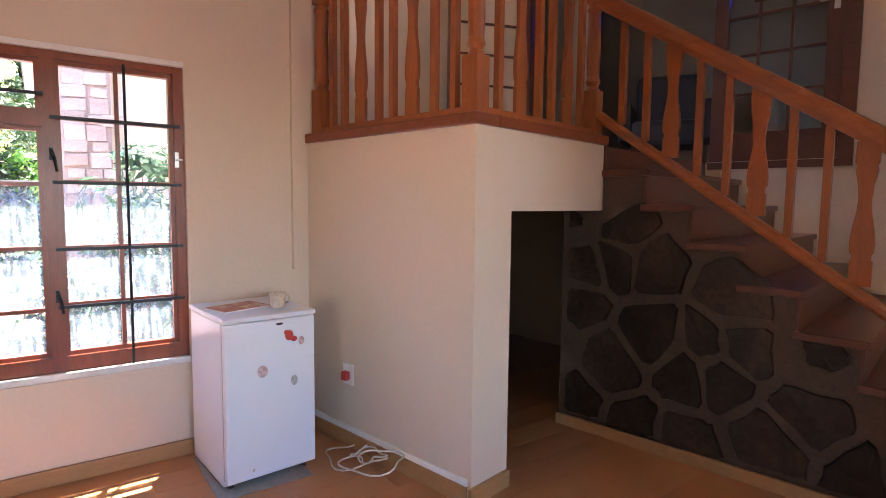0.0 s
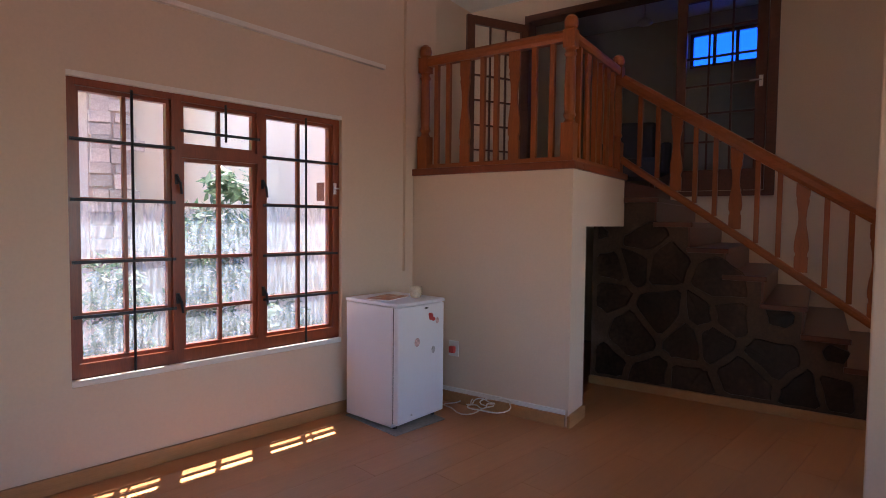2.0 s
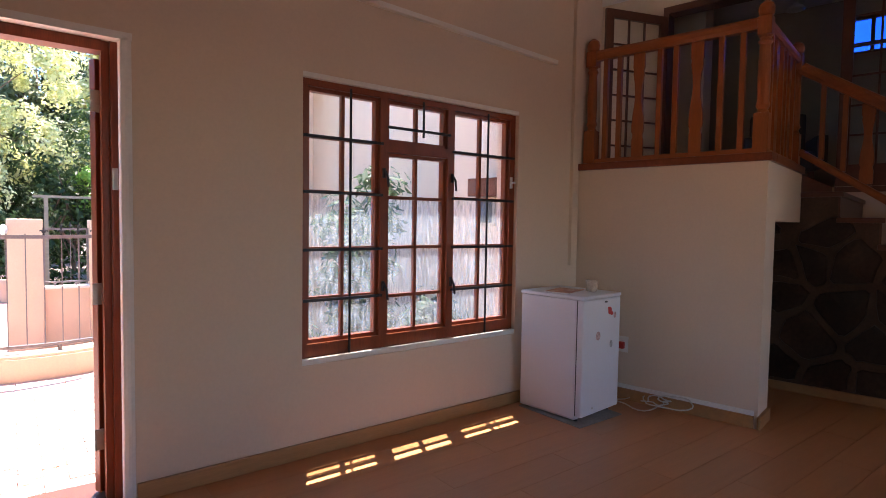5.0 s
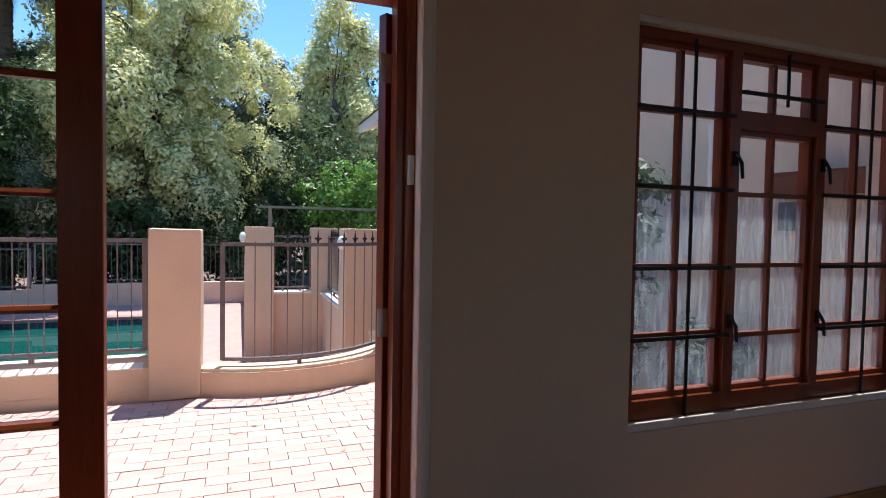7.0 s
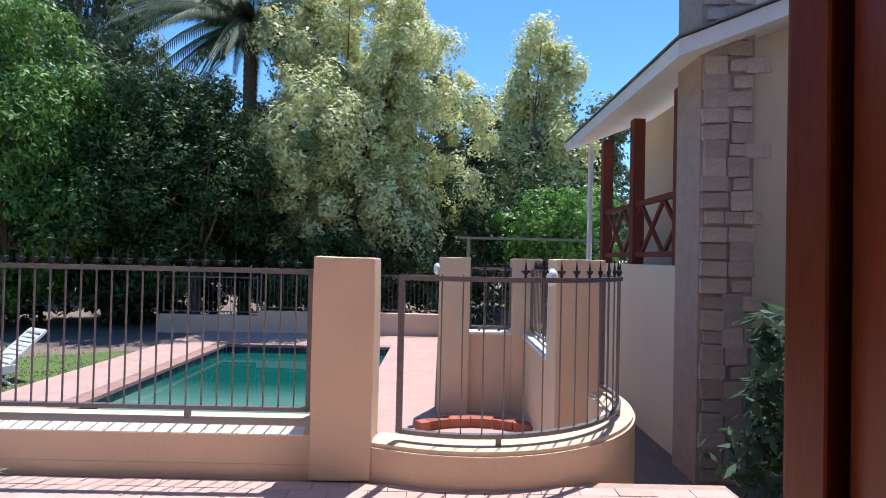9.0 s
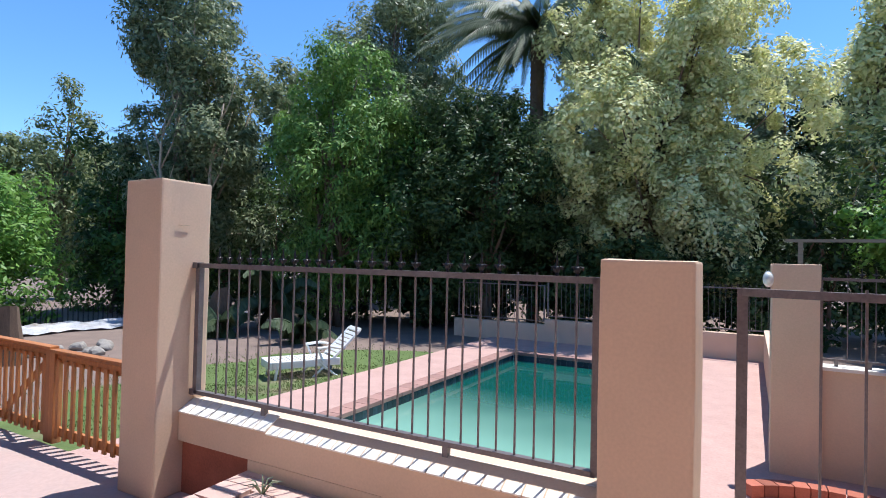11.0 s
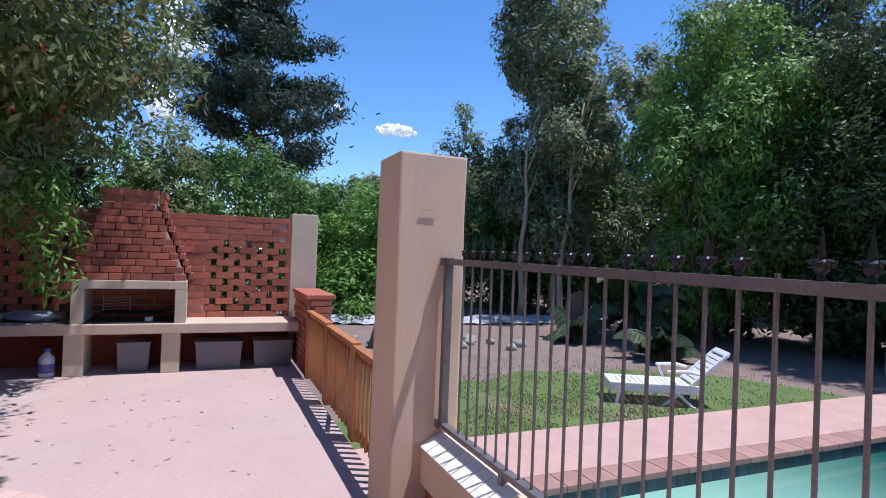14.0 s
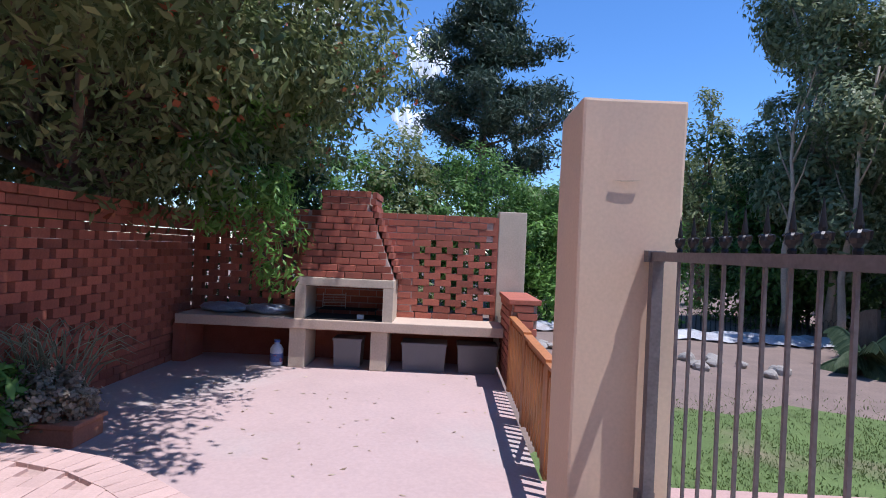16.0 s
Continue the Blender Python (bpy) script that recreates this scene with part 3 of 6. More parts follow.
stairs = thing("staircase", STAIR, "dark wooden stairs above a stone wall", "stairs", kind="structure")
for i, (v, z) in enumerate(STEPS):
    part("tread", box(B(), 1.155, v, z - 0.04, 2.9, v + 0.30, z, bev=0.008), DARKWOOD, stairs)
    part("riser", box(B(), 1.185, v + 0.28, z, 2.9, v + 0.30, z + (0.16 if i else 0.14)), DARKWOOD, stairs)
solid("wall_stair_side", box(box(box(B(), 2.9, -4.5, -0.2, 3.02, -0.93, 4.2), 2.9, -0.93, -0.2, 3.02, -0.02, 1.755), 2.9, -0.93, 3.93, 3.02, -0.02, 4.2), CREAM_IN, "cream plaster wall beside the stairs", "wall", "structure", m=STAIR)
solid("wall_above_landing_door", box(B(), 2.9, -0.02, 3.93, 3.02, 1.74, 4.2), CREAM_IN, "plaster over the wide upper doorway", "wall", "structure", m=STAIR)
solid("wall_under_landing", box(B(), 2.9, -0.02, -0.2, 3.02, 1.74, 1.75), CREAM_IN, "plain plaster wall of the store under the landing", "wall", "structure", m=STAIR)
solid("wall_landing_far", box(B(), 2.9, 1.74, 0, 3.02, 2.6, 4.2), CREAM_IN, "cream plaster wall beside the upper doorway", "wall", "structure", m=STAIR)
solid("wall_landing_back", box(B(), 0.5, 2.6, -0.3, 4.75, 2.75, 4.2), CREAM_IN, "cream plaster wall at the back of the landing", "wall", "structure", m=STAIR)
bm = B()
box(bm, 1.93, WO, -0.2, 2.1, 3.55, 4.2), box(bm, 1.93, 3.55, -0.2, 2.1, 4.3, 2.75), box(bm, 1.93, 3.55, 3.8, 2.1, 4.3, 4.2), box(bm, 1.93, 4.3, -0.2, 2.1, 4.7, 4.2)
solid("wall_recess", bm, CREAM_IN, "cream plaster wall of the landing recess with a window opening", "wall", "structure")
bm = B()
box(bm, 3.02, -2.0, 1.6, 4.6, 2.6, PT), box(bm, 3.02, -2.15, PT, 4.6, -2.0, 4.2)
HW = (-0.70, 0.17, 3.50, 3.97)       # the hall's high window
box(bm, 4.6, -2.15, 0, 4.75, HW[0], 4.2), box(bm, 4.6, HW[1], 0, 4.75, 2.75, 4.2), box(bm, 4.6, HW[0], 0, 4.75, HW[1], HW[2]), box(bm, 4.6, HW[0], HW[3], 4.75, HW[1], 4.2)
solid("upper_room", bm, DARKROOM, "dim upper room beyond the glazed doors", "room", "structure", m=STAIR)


def glazed_leaf(m, w=0.86, h=2.1, label=""):
    ob = thing("upper_door_leaf", m, label, "door", "upper double door", "structure")
    bm = B()
    st = 0.1
    box(bm, 0, -0.02, 0, st, 0.02, h), box(bm, w - st, -0.02, 0, w, 0.02, h), box(bm, st, -0.02, 0, w - st, 0.02, 0.22), box(bm, st, -0.02, h - 0.1, w - st, 0.02, h)
    part("leaf_frame", bm, DARKWOOD, ob)
    bars = B()
    zs = [0.22 + i * (h - 0.32) / 6 for i in range(7)]
    xs = [st + i * (w - 2 * st) / 3 for i in range(4)]
    for z in zs[1:-1]:
        box(bars, st, -0.012, z - 0.01, w - st, 0.012, z + 0.01)
    for x in xs[1:-1]:
        box(bars, x - 0.01, -0.011, 0.22, x + 0.01, 0.011, h - 0.1)
    part("glazing_bars", bars, DARKWOOD, ob)
    for z0, z1 in zip(zs, zs[1:]):
        for x0, x1 in zip(xs, xs[1:]):
            p = part("pane", box(B(), x0 + 0.004, -0.002, z0 + 0.004, x1 - 0.004, 0.002, z1 - 0.004), GLASS, ob)
            p.visible_shadow = False
    hb = B()
    x = w - 0.05
    box(hb, x - 0.018, -0.03, 1.04, x + 0.018, -0.02, 1.15), tube(hb, [(x, -0.03, 1.1), (x, -0.065, 1.1), (x - 0.1, -0.065, 1.1)], 0.008, 8)
    part("door_handle", hb, CHROME, ob, "nickel lever handle")
    return ob


glazed_leaf(STAIR @ pose(2.86, 1.74, PT, 0, 0, 150), label="dark wooden glazed door leaf standing open on the landing")
glazed_leaf(STAIR @ pose(2.93, -0.02, PT, 0, 0, -90), 0.86, label="dark wooden glazed door leaf standing closed above the stairs")
high = thing("window_hall", STAIR, "small high window with dark wooden bars in the upper hall", "window", kind="structure")
bm = B()
for v in (HW[0] + 0.02, HW[0] + 0.30, HW[1] - 0.30, HW[1] - 0.02):
    box(bm, 4.64, v - 0.02, HW[2] + 0.041, 4.69, v + 0.02, HW[3] - 0.041)
box(bm, 4.64, HW[0], HW[2], 4.69, HW[1], HW[2] + 0.04), box(bm, 4.64, HW[0], HW[3] - 0.04, 4.69, HW[1], HW[3])
part("window_frame", bm, DARKWOOD, high)
# tint stands in for the deep blue sky that exposure washes out
part("pane", box(B(), 4.66, HW[0] + 0.01, HW[2] + 0.01, 4.664, HW[1] - 0.01, HW[3] - 0.01), glass_mat("sky_blue_pane", tint=(0.10, 0.30, 0.85)), high)
part("glazing_bar", box(B(), 4.645, HW[0], HW[2] + 0.13, 4.68, HW[1], HW[2] + 0.15), DARKWOOD, high)
hall_lamp = thing("ceiling_lamp", STAIR @ pose(3.75, 0.55, 4.2), "small dark ceiling lamp on a short rod in the hall", "lamp")
part("rod", tube(B(), [(0, 0, 0), (0, 0, -0.22)], 0.012, 8), CHROME, hall_lamp)
part("shade", lathe(B(), [(0.03, -0.20), (0.09, -0.25), (0.10, -0.28), (0.02, -0.29)], sides=18), CHROME, hall_lamp, smooth=True)
seat = thing("armchair", STAIR @ pose(3.55, 0.60, PT, 0, 0, -70), "black upholstered armchair in the dim hall", "armchair")
part("seat", box(B(), -0.3, -0.28, 0.2, 0.3, 0.3, 0.44, bev=0.05), DARKPLASTIC, seat)
part("backrest", box(B(), -0.3, 0.22, 0.3, 0.3, 0.36, 0.95, bev=0.05), DARKPLASTIC, seat)
for q in (-1, 1):
    part("armrest", box(B(), q * 0.36 - 0.06, -0.28, 0.25, q * 0.36 + 0.06, 0.34, 0.62, bev=0.04), DARKPLASTIC, seat)
    for y in (-0.22, 0.28):
        part("leg", box(B(), q * 0.27 - 0.025, y - 0.025, 0, q * 0.27 + 0.025, y + 0.025, 0.21), DARKWOOD, seat)
bm = B()
box(bm, 2.86, -0.98, PT - 0.06, 3.06, -0.89, 3.98), box(bm, 2.86, 1.72, PT, 3.06, 1.78, 3.98), box(bm, 2.86, -0.89, 3.90, 3.06, 1.72, 3.98), box(bm, 2.88, -0.89, PT - 0.06, 3.04, -0.02, PT - 0.004)
solid("upper_door_frame", bm, DARKWOOD, "dark wooden frame of the wide upper doorway", "door frame", "structure", m=STAIR)

# ---- balustrade ----
rail = thing("balustrade", STAIR, "orange varnished wooden balustrade round the landing and down the stairs", "balustrade")
RB = PT + 0.055


def square_bar(bm, x, y, z0, z1, s=0.017):
    return box(bm, x - s, y - s, z0, x + s, y + s, z1)


def flat_baluster(along, z0, z1):
    """A sawn flat baluster with a waisted outline, drawn along y or x about the origin."""
    h = z1 - z0
    half = [(0.042, 0), (0.042, 0.17), (0.036, 0.185), (0.036, 0.215), (0.044, 0.24), (0.046, 0.30), (0.040, 0.40), (0.027, 0.52), (0.024, 0.60), (0.028, 0.70), (0.040, 0.80), (0.036, 0.83), (0.043, 0.86), (0.043, 1.0)]
    outline = [(a, z0 + b * h) for a, b in half] + [(-a, z0 + b * h) for a, b in reversed(half)]
    bm = prism(B(), outline, "x" if along == "y" else "y", -0.011, 0.011)
    return bm


def newel(u, v, z0, top):
    h = top - z0
    bm = B()
    box(bm, u - 0.045, v - 0.045, z0, u + 0.045, v + 0.045, z0 + 0.26, bev=0.004)
    lathe(bm, [(0.042, z0 + 0.26), (0.03, z0 + 0.285), (0.044, z0 + 0.31), (0.036, z0 + 0.34), (0.040, z0 + 0.45), (0.036, z0 + 0.62), (0.033, z0 + 0.70), (0.044, z0 + 0.72), (0.032, z0 + 0.745), (0.042, z0 + 0.76)], (u, v, 0))
    box(bm, u - 0.042, v - 0.042, z0 + 0.76, u + 0.042, v + 0.042, top - 0.07, bev=0.004)
    lathe(bm, [(0.03, top - 0.07), (0.045, top - 0.055), (0.05, top - 0.02), (0.042, top + 0.01), (0.02, top + 0.03)], (u, v, 0))
    part("newel_post", bm, RAILWOOD, rail, smooth=False)


newel(0.06, 1.27, RB, 2.76)
newel(0.06, 0.06, RB, 2.76)
newel(1.12, 0.06, RB, 2.76)


def handrail(bm, a, b, w=0.034, h=0.045):
    a, b = Vector(a), Vector(b)
    d = (b - a).normalized()
    s = d.cross(Vector((0, 0, 1))).normalized()
    u = s.cross(d)
    prof = [(-w, -h * 0.5), (-w * 0.75, -h), (w * 0.75, -h), (w, -h * 0.5), (w, 0.2 * h), (w * 0.6, 0.7 * h), (0, 0.85 * h), (-w * 0.6, 0.7 * h), (-w, 0.2 * h)]
    r0, r1 = [[bm.verts.new(p + q[0] * s + q[1] * u) for q in prof] for p in (a, b)]
    for k in range(len(prof)):
        bm.faces.new((r0[k], r0[(k + 1) % len(prof)], r1[(k + 1) % len(prof)], r1[k]))
    bm.faces.new(r0[::-1]), bm.faces.new(r1)
    return bm


HT = 2.66
part("handrail", handrail(B(), (0.06, 0.1, HT), (0.06, 1.23, HT)), RAILWOOD_H, rail)
part("handrail", handrail(B(), (0.1, 0.06, HT), (1.08, 0.06, HT)), RAILWOOD_H, rail)
part("handrail", handrail(B(), (1.12, 0.02, 2.585), (1.12, -2.3, 1.042), 0.038, 0.05), RAILWOOD_H, rail)
part("foot_rail", box(B(), 0.03, 0.105, RB, 0.09, 1.225, RB + 0.035), RAILWOOD_H, rail)
part("foot_rail", box(B(), 0.105, 0.03, RB, 1.075, 0.09, RB + 0.035), RAILWOOD_H, rail)
part("foot_rail", handrail(B(), (1.12, 0.015, 1.93), (1.12, -2.3, 0.30), 0.03, 0.03), RAILWOOD_H, rail)
for i, v in enumerate((1.154, 1.044, 0.893, 0.738, 0.623, 0.477, 0.321, 0.187)):
    if i in (2, 5):
        part("flat_baluster", flat_baluster("y", RB + 0.035, HT - 0.045), RAILWOOD, rail, m=pose(0.06, v, 0))
    else:
        part("square_baluster", square_bar(B(), 0.06, v, RB + 0.035, HT - 0.045), RAILWOOD, rail)
for i, u in enumerate((0.226, 0.40, 0.56, 0.68, 0.84, 0.98)):
    if i in (1, 4):
        part("flat_baluster", flat_baluster("x", RB + 0.035, HT - 0.045), RAILWOOD, rail, m=pose(u, 0.06, 0))
    else:
        part("square_baluster", square_bar(B(), u, 0.06, RB + 0.035, HT - 0.045), RAILWOOD, rail)
for i in range(15):
    v = -0.13 - 0.142 * i
    z0, z1 = 1.93 + v * 0.7035 + 0.02, 2.572 + v * 0.665 - 0.04
    if i % 3 == 2:
        part("flat_baluster", flat_baluster("y", z0, z1), RAILWOOD, rail, m=pose(1.12, v, 0))
    else:
        part("square_baluster", square_bar(B(), 1.12, v, z0, z1), RAILWOOD, rail)

# ---- the small fridge and what lies by it ----
fr = thing("fridge", pose(1.045, 2.60, 0, 0, 0, 4.5), "small white refrigerator with stickers on its door", "refrigerator")
part("body", box(B(), 0.0, 0.035, 0.02, 0.462, 0.50, 0.825, bev=0.008), ENAMEL, fr)
part("door", box(B(), 0.0, -0.018, 0.045, 0.462, 0.03, 0.825, bev=0.012), ENAMEL, fr)
part("top", box(B(), -0.006, -0.02, 0.827, 0.468, 0.505, 0.852, bev=0.008), ENAMEL, fr)
part("door_seal", box(B(), 0.004, 0.030, 0.05, 0.458, 0.035, 0.82), DARKPLASTIC, fr)
for x, y in ((0.04, 0.05), (0.42, 0.05), (0.04, 0.45), (0.42, 0.45)):
    part("foot", lathe(B(), [(0.016, 0), (0.016, 0.02)], (x, y, 0), 10), DARKPLASTIC, fr)
RED = mat("red_sticker", (0.55, 0.05, 0.04), 0.5)
PINK = mat("faded_sticker", (0.62, 0.42, 0.40), 0.6, var=0.3, scale=60)
GREYST = mat("grey_sticker", (0.45, 0.45, 0.43), 0.6, var=0.3, scale=60)
for x, z, w, h, mm in ((0.32, 0.735, 0.022, 0.026, RED), (0.345, 0.715, 0.018, 0.014, RED), (0.305, 0.752, 0.012, 0.012, RED), (0.385, 0.70, 0.016, 0.022, PINK), (0.18, 0.575, 0.026, 0.030, PINK), (0.345, 0.50, 0.018, 0.026, GREYST), (0.27, 0.80, 0.02, 0.006, DARKPLASTIC)):
    bm = lathe(B(), [(1, 0), (1, 0.002)], sides=12)
    bmesh.ops.transform(bm, matrix=pose(x, -0.0195, z, 90) @ Matrix.Diagonal((w, h, 1, 1)), verts=bm.verts)
    part("sticker", bm, mm, fr)
part("lock", lathe(B(), [(0.008, 0), (0.006, 0.004)], sides=10), CHROME, fr, m=pose(0.13, -0.019, 0.09, 90))
bm = B()
box(bm, 1.00, 2.55, 0.0, 1.46, 3.10, 0.006)
solid("floor_mat", bm, mat("grey_felt", (0.30, 0.29, 0.27), 0.95, var=0.2), "flat grey mat sticking out under the fridge", "mat")
bm = lathe(B(), [(0.030, 0.0), (0.036, 0.004), (0.041, 0.03), (0.043, 0.08), (0.040, 0.08), (0.037, 0.03), (0.03, 0.01)], sides=24)
cup = thing("mug", pose(1.36, 2.76, 0.853), "cream patterned mug standing on the fridge", "mug")
part("bowl", bm, mat("cream_glaze", (0.66, 0.55, 0.40), 0.25, var=0.25, scale=35, fine=120), cup, smooth=True)
part("mug_handle", tube(B(), [(0.04, 0, 0.065), (0.062, 0, 0.06), (0.066, 0, 0.04), (0.058, 0, 0.024), (0.039, 0, 0.02)], 0.005, 8), mat("cream_glaze_handle", (0.66, 0.55, 0.40), 0.25), cup, smooth=True)
mag = thing("magazine", pose(1.19, 2.86, 0.853, 0, 0, 18), "thin orange and red magazine lying flat on the fridge", "magazine")
part("pages", box(B(), -0.13, -0.09, 0.0, 0.13, 0.09, 0.006), WHITE_TRIM, mag)
part("cover", box(B(), -0.132, -0.092, 0.006, 0.132, 0.092, 0.008), mat("printed_cover", (0.50, 0.14, 0.05), 0.35, var=0.6, scale=14, fine=50, second=(0.5, 0.42, 0.30), patch=0.1, patch_scale=14), mag)
sock = thing("wall_socket", STAIR @ pose(-0.001, 0.93, 0.42, 0, 0, 90), "white wall socket with a red plug", "socket")
part("plate", box(B(), -0.045, 0.0, -0.06, 0.045, 0.01, 0.06, bev=0.003), WHITE_TRIM, sock)
part("plug", box(B(), -0.022, 0.010, -0.03, 0.022, 0.045, 0.02, bev=0.006), RED, sock, "red plug")
coil = []
for i in range(90):
    a = i * 0.24
    r = 0.10 + 0.05 * math.sin(i * 0.11) + 0.02 * math.sin(i * 0.9)
    coil.append((1.70 + 0.03 * math.sin(i * 0.05) + r * math.cos(a) * 1.1, 2.62 - 0.004 * i + r * math.sin(a), 0.012 + 0.0012 * i + 0.008 * (1 + math.sin(i * 0.7))))
solid("extension_cable", tube(B(), coil, 0.0045, 6), mat("white_cable", (0.62, 0.58, 0.52), 0.5), "loosely coiled white cable on the floor beside the fridge", "cable", smooth=True)

# ---- outdoors: ground, patio, terrace ----
PX0, PX1, PY0, PY1 = -6.95, -3.1, 7.0, 15.9     # the pool
bm = B()
xs, ys = [-400, -40, PX0 - 0.3, PX1 + 0.3, 60, 400], [-400, -40, PY0 - 0.3, PY1 + 0.3, 60, 400]
grid = [[bm.verts.new((x, y, LAWN)) for y in ys] for x in xs]
for i in range(5):
    for j in range(5):
        if (i, j) != (2, 2):
            bm.faces.new((grid[i][j], grid[i + 1][j], grid[i + 1][j + 1], grid[i][j + 1]))
solid("ground", bm, SOIL, "lawn and bare brown soil", "ground", "structure")

LAWNM = mat("mown_lawn", (0.10, 0.145, 0.04), 0.95, var=0.3, scale=3, fine=60, bump=0.012, second=(0.20, 0.15, 0.10), patch=0.06, patch_scale=0.7)
lawn_edge = [(-8.41, 6.4), (-8.41, 15.0)] + [(-8.41 - 3.0 * math.sin(radians(7.5 * i)) * (1 + 0.10 * math.sin(i * 1.7)) , 10.6 + 4.3 * math.cos(radians(7.5 * i))) for i in range(1, 24)]
solid("lawn", prism(B(), lawn_edge, "z", LAWN - 0.02, LAWN + 0.012), LAWNM, "patchy mown lawn between deck and soil bed", "lawn", "structure")
edge = [(-0.2, WO), (-0.2, 6.2), (-4.80, 6.2)]
KERB = [(-4.78, 6.15), (-4.76, 5.75), (-4.82, 5.40), (-5.02, 5.14), (-5.35, 4.92), (-5.72, 4.68), (-6.02, 4.38), (-6.26, 4.05), (-6.44, 3.72), (-6.54, 3.35), (-6.58, 2.9), (-6.58, 2.4), (-6.56, 2.0)]
edge += KERB + [(-6.56, 1.4), (-4.5, 1.4), (-4.5, WO)]
patio = solid("pavement_patio", prism(B(), edge, "z", -1.0, PATIO - 0.02), SANDJOINT, "pink brick paved patio with a curved edge", "pavement", "structure")
solid("pavement_terrace", box(B(), -10.9, 1.4, -1.0, -4.9, 6.20, TERR), TERRACE, "lower pink screed terrace", "pavement", "structure")

# clay pavers: a running bond, the ones by the door and along the walk as single pieces
pav = mesh_of("paver", box(B(), -0.108, -0.0515, -0.03, 0.108, 0.0515, 0.0, bev=0.003), PAVER)


def in_patio(x, y):
    if x > -0.3 or y > 6.12 or y < WO + 0.14 - (1.6 if x < -4.6 else 0):
        return False
    near_edge = min(math.hypot(x - a, y - b) for a, b in KERB_FINE)
    inside = all(not (b0 <= y <= a0) or x > max(p, q) + 0.0 for (p, a0), (q, b0) in zip(KERB, KERB[1:]))
    return inside and near_edge > 0.24


KERB_FINE = [(p[0] + (q[0] - p[0]) * t / 6, p[1] + (q[1] - p[1]) * t / 6) for p, q in zip(KERB, KERB[1:]) for t in range(6)]


spots = []
for j in range(-14, 27):
    for i in range(30):
        x, y = -0.25 - 0.219 * i - (0.11 if j % 2 else 0), WO + 0.19 + 0.106 * j
        if in_patio(x, y):
            spots.append((x, y))
spots.sort(key=lambda s: abs(s[0] + 2.2) + 0.2 * abs(s[1] - 5))
near, rest = spots[:300], spots[300:]
rng = random.Random(3)
for x, y in near:
    piece("paver", pav, patio, pose(x, y, PATIO + rng.uniform(-0.002, 0.002), rng.uniform(-0.4, 0.4), rng.uniform(-0.3, 0.3), rng.uniform(-0.5, 0.5)))
bm = B()
for x, y in rest:
    box(bm, x - 0.108, y - 0.0515, PATIO - 0.03, x + 0.108, y + 0.0515, PATIO + rng.uniform(-0.002, 0.002))
tagged(part("paver_field", bm, PAVERM, patio), kind="stuff")
# the curved border of bricks on edge
def along(line, step):
    """Points at even steps along a line, with the way it runs there."""
    left = 0.0
    for p, q in zip(line, line[1:]):
        d = Vector((q[0] - p[0], q[1] - p[1]))
        n = d.length
        while left < n:
            yield p[0] + d.x * left / n, p[1] + d.y * left / n, math.degrees(math.atan2(d.y, d.x))
            left += step
        left -= n


for x, y, a in along(KERB, 0.108):
    piece("paver", pav, patio, pose(x, y, PATIO + 0.006, 0, 0, a + 90) @ pose(0.105, 0, 0))
soldier = mesh_of("edge_brick", box(B(), -0.108, -0.02, 0.0, 0.108, 0.02, 0.082, bev=0.003), BRICK)
for c in range(3):
    for x, y, a in along([KERB[0]] + KERB[1:], 0.226):
        piece("edge_brick", soldier, patio, pose(x, y, TERR + 0.003 + c * 0.09, 0, 0, a))
# ---- pillars, fence walls, fences ----
def pillar(x0, y0, x1, y1, z0, z1, label, chip=False):
    bm = box(B(), x0, y0, z0, x1, y1, z1, bev=0.012)
    bmesh.ops.subdivide_edges(bm, edges=[e for e in bm.edges if e.calc_length() > 0.3], cuts=5, use_grid_fill=True)
    for v in bm.verts:
        v.co += 0.006 * noise.noise_vector(v.co * 3.1)
    return solid("plastered_pillar", bm, PEACH, label, "pillar", group="pillars of the garden fence", smooth=False)


P1 = pillar(-5.815, 5.985, -5.44, 6.36, TERR, 1.73, "tall peach plastered pillar with cracked top")
P2 = pillar(-2.70, 6.10, -2.335, 6.455, PATIO, 1.265, "peach plastered pillar between two fence bays")
F1 = pillar(-1.97, 10.45, -1.54, 10.85, LAWN, 1.28, "peach plastered pillar at the pool gate")
F2 = pillar(-0.95, 10.45, -0.55, 10.85, LAWN, 1.28, "peach plastered pillar at the pool enclosure corner")
F3 = pillar(-0.92, 7.75, -0.48, 8.15, LAWN, 1.28, "peach plastered pillar behind the curved fence")


bm = B()
box(bm, -5.44, 6.155, 0.02, -2.70, 6.36, 0.20), box(bm, -4.78, 6.15, -1.0, -2.70, 6.36, 0.02)
prism(bm, [(6.155, 0.20), (6.36, 0.20), (6.36, 0.265), (6.25, 0.265)], "x", -5.44, -2.70)
low_wall = solid("fence_wall_straight", bm, PEACH, "low peach plastered wall under the fence", "wall", "structure")
solid("fence_wall_base", box(B(), -5.44, 6.19, -1.0, -4.78, 6.33, 0.02), BRICKM, "red brick footing under the fence wall", "wall", "structure")
cop = mesh_of("coping_brick", box(B(), -0.046, 0.0, 0.0, 0.046, 0.14, 0.012, bev=0.002), WHITE_TRIM)
for i in range(27):
    piece("coping_brick", cop, low_wall, pose(-5.39 + 0.1 * i, 6.15, 0.203 + (0 if i < 8 else -0.012), 28, 0, 0))
ARC = []
cx, cy = -1.75, 7.32
for i in range(25):
    a = math.radians(-122 + 5.5 * i)
    ARC.append((cx + 1.2 * math.cos(a), cy + 1.2 * math.sin(a)))
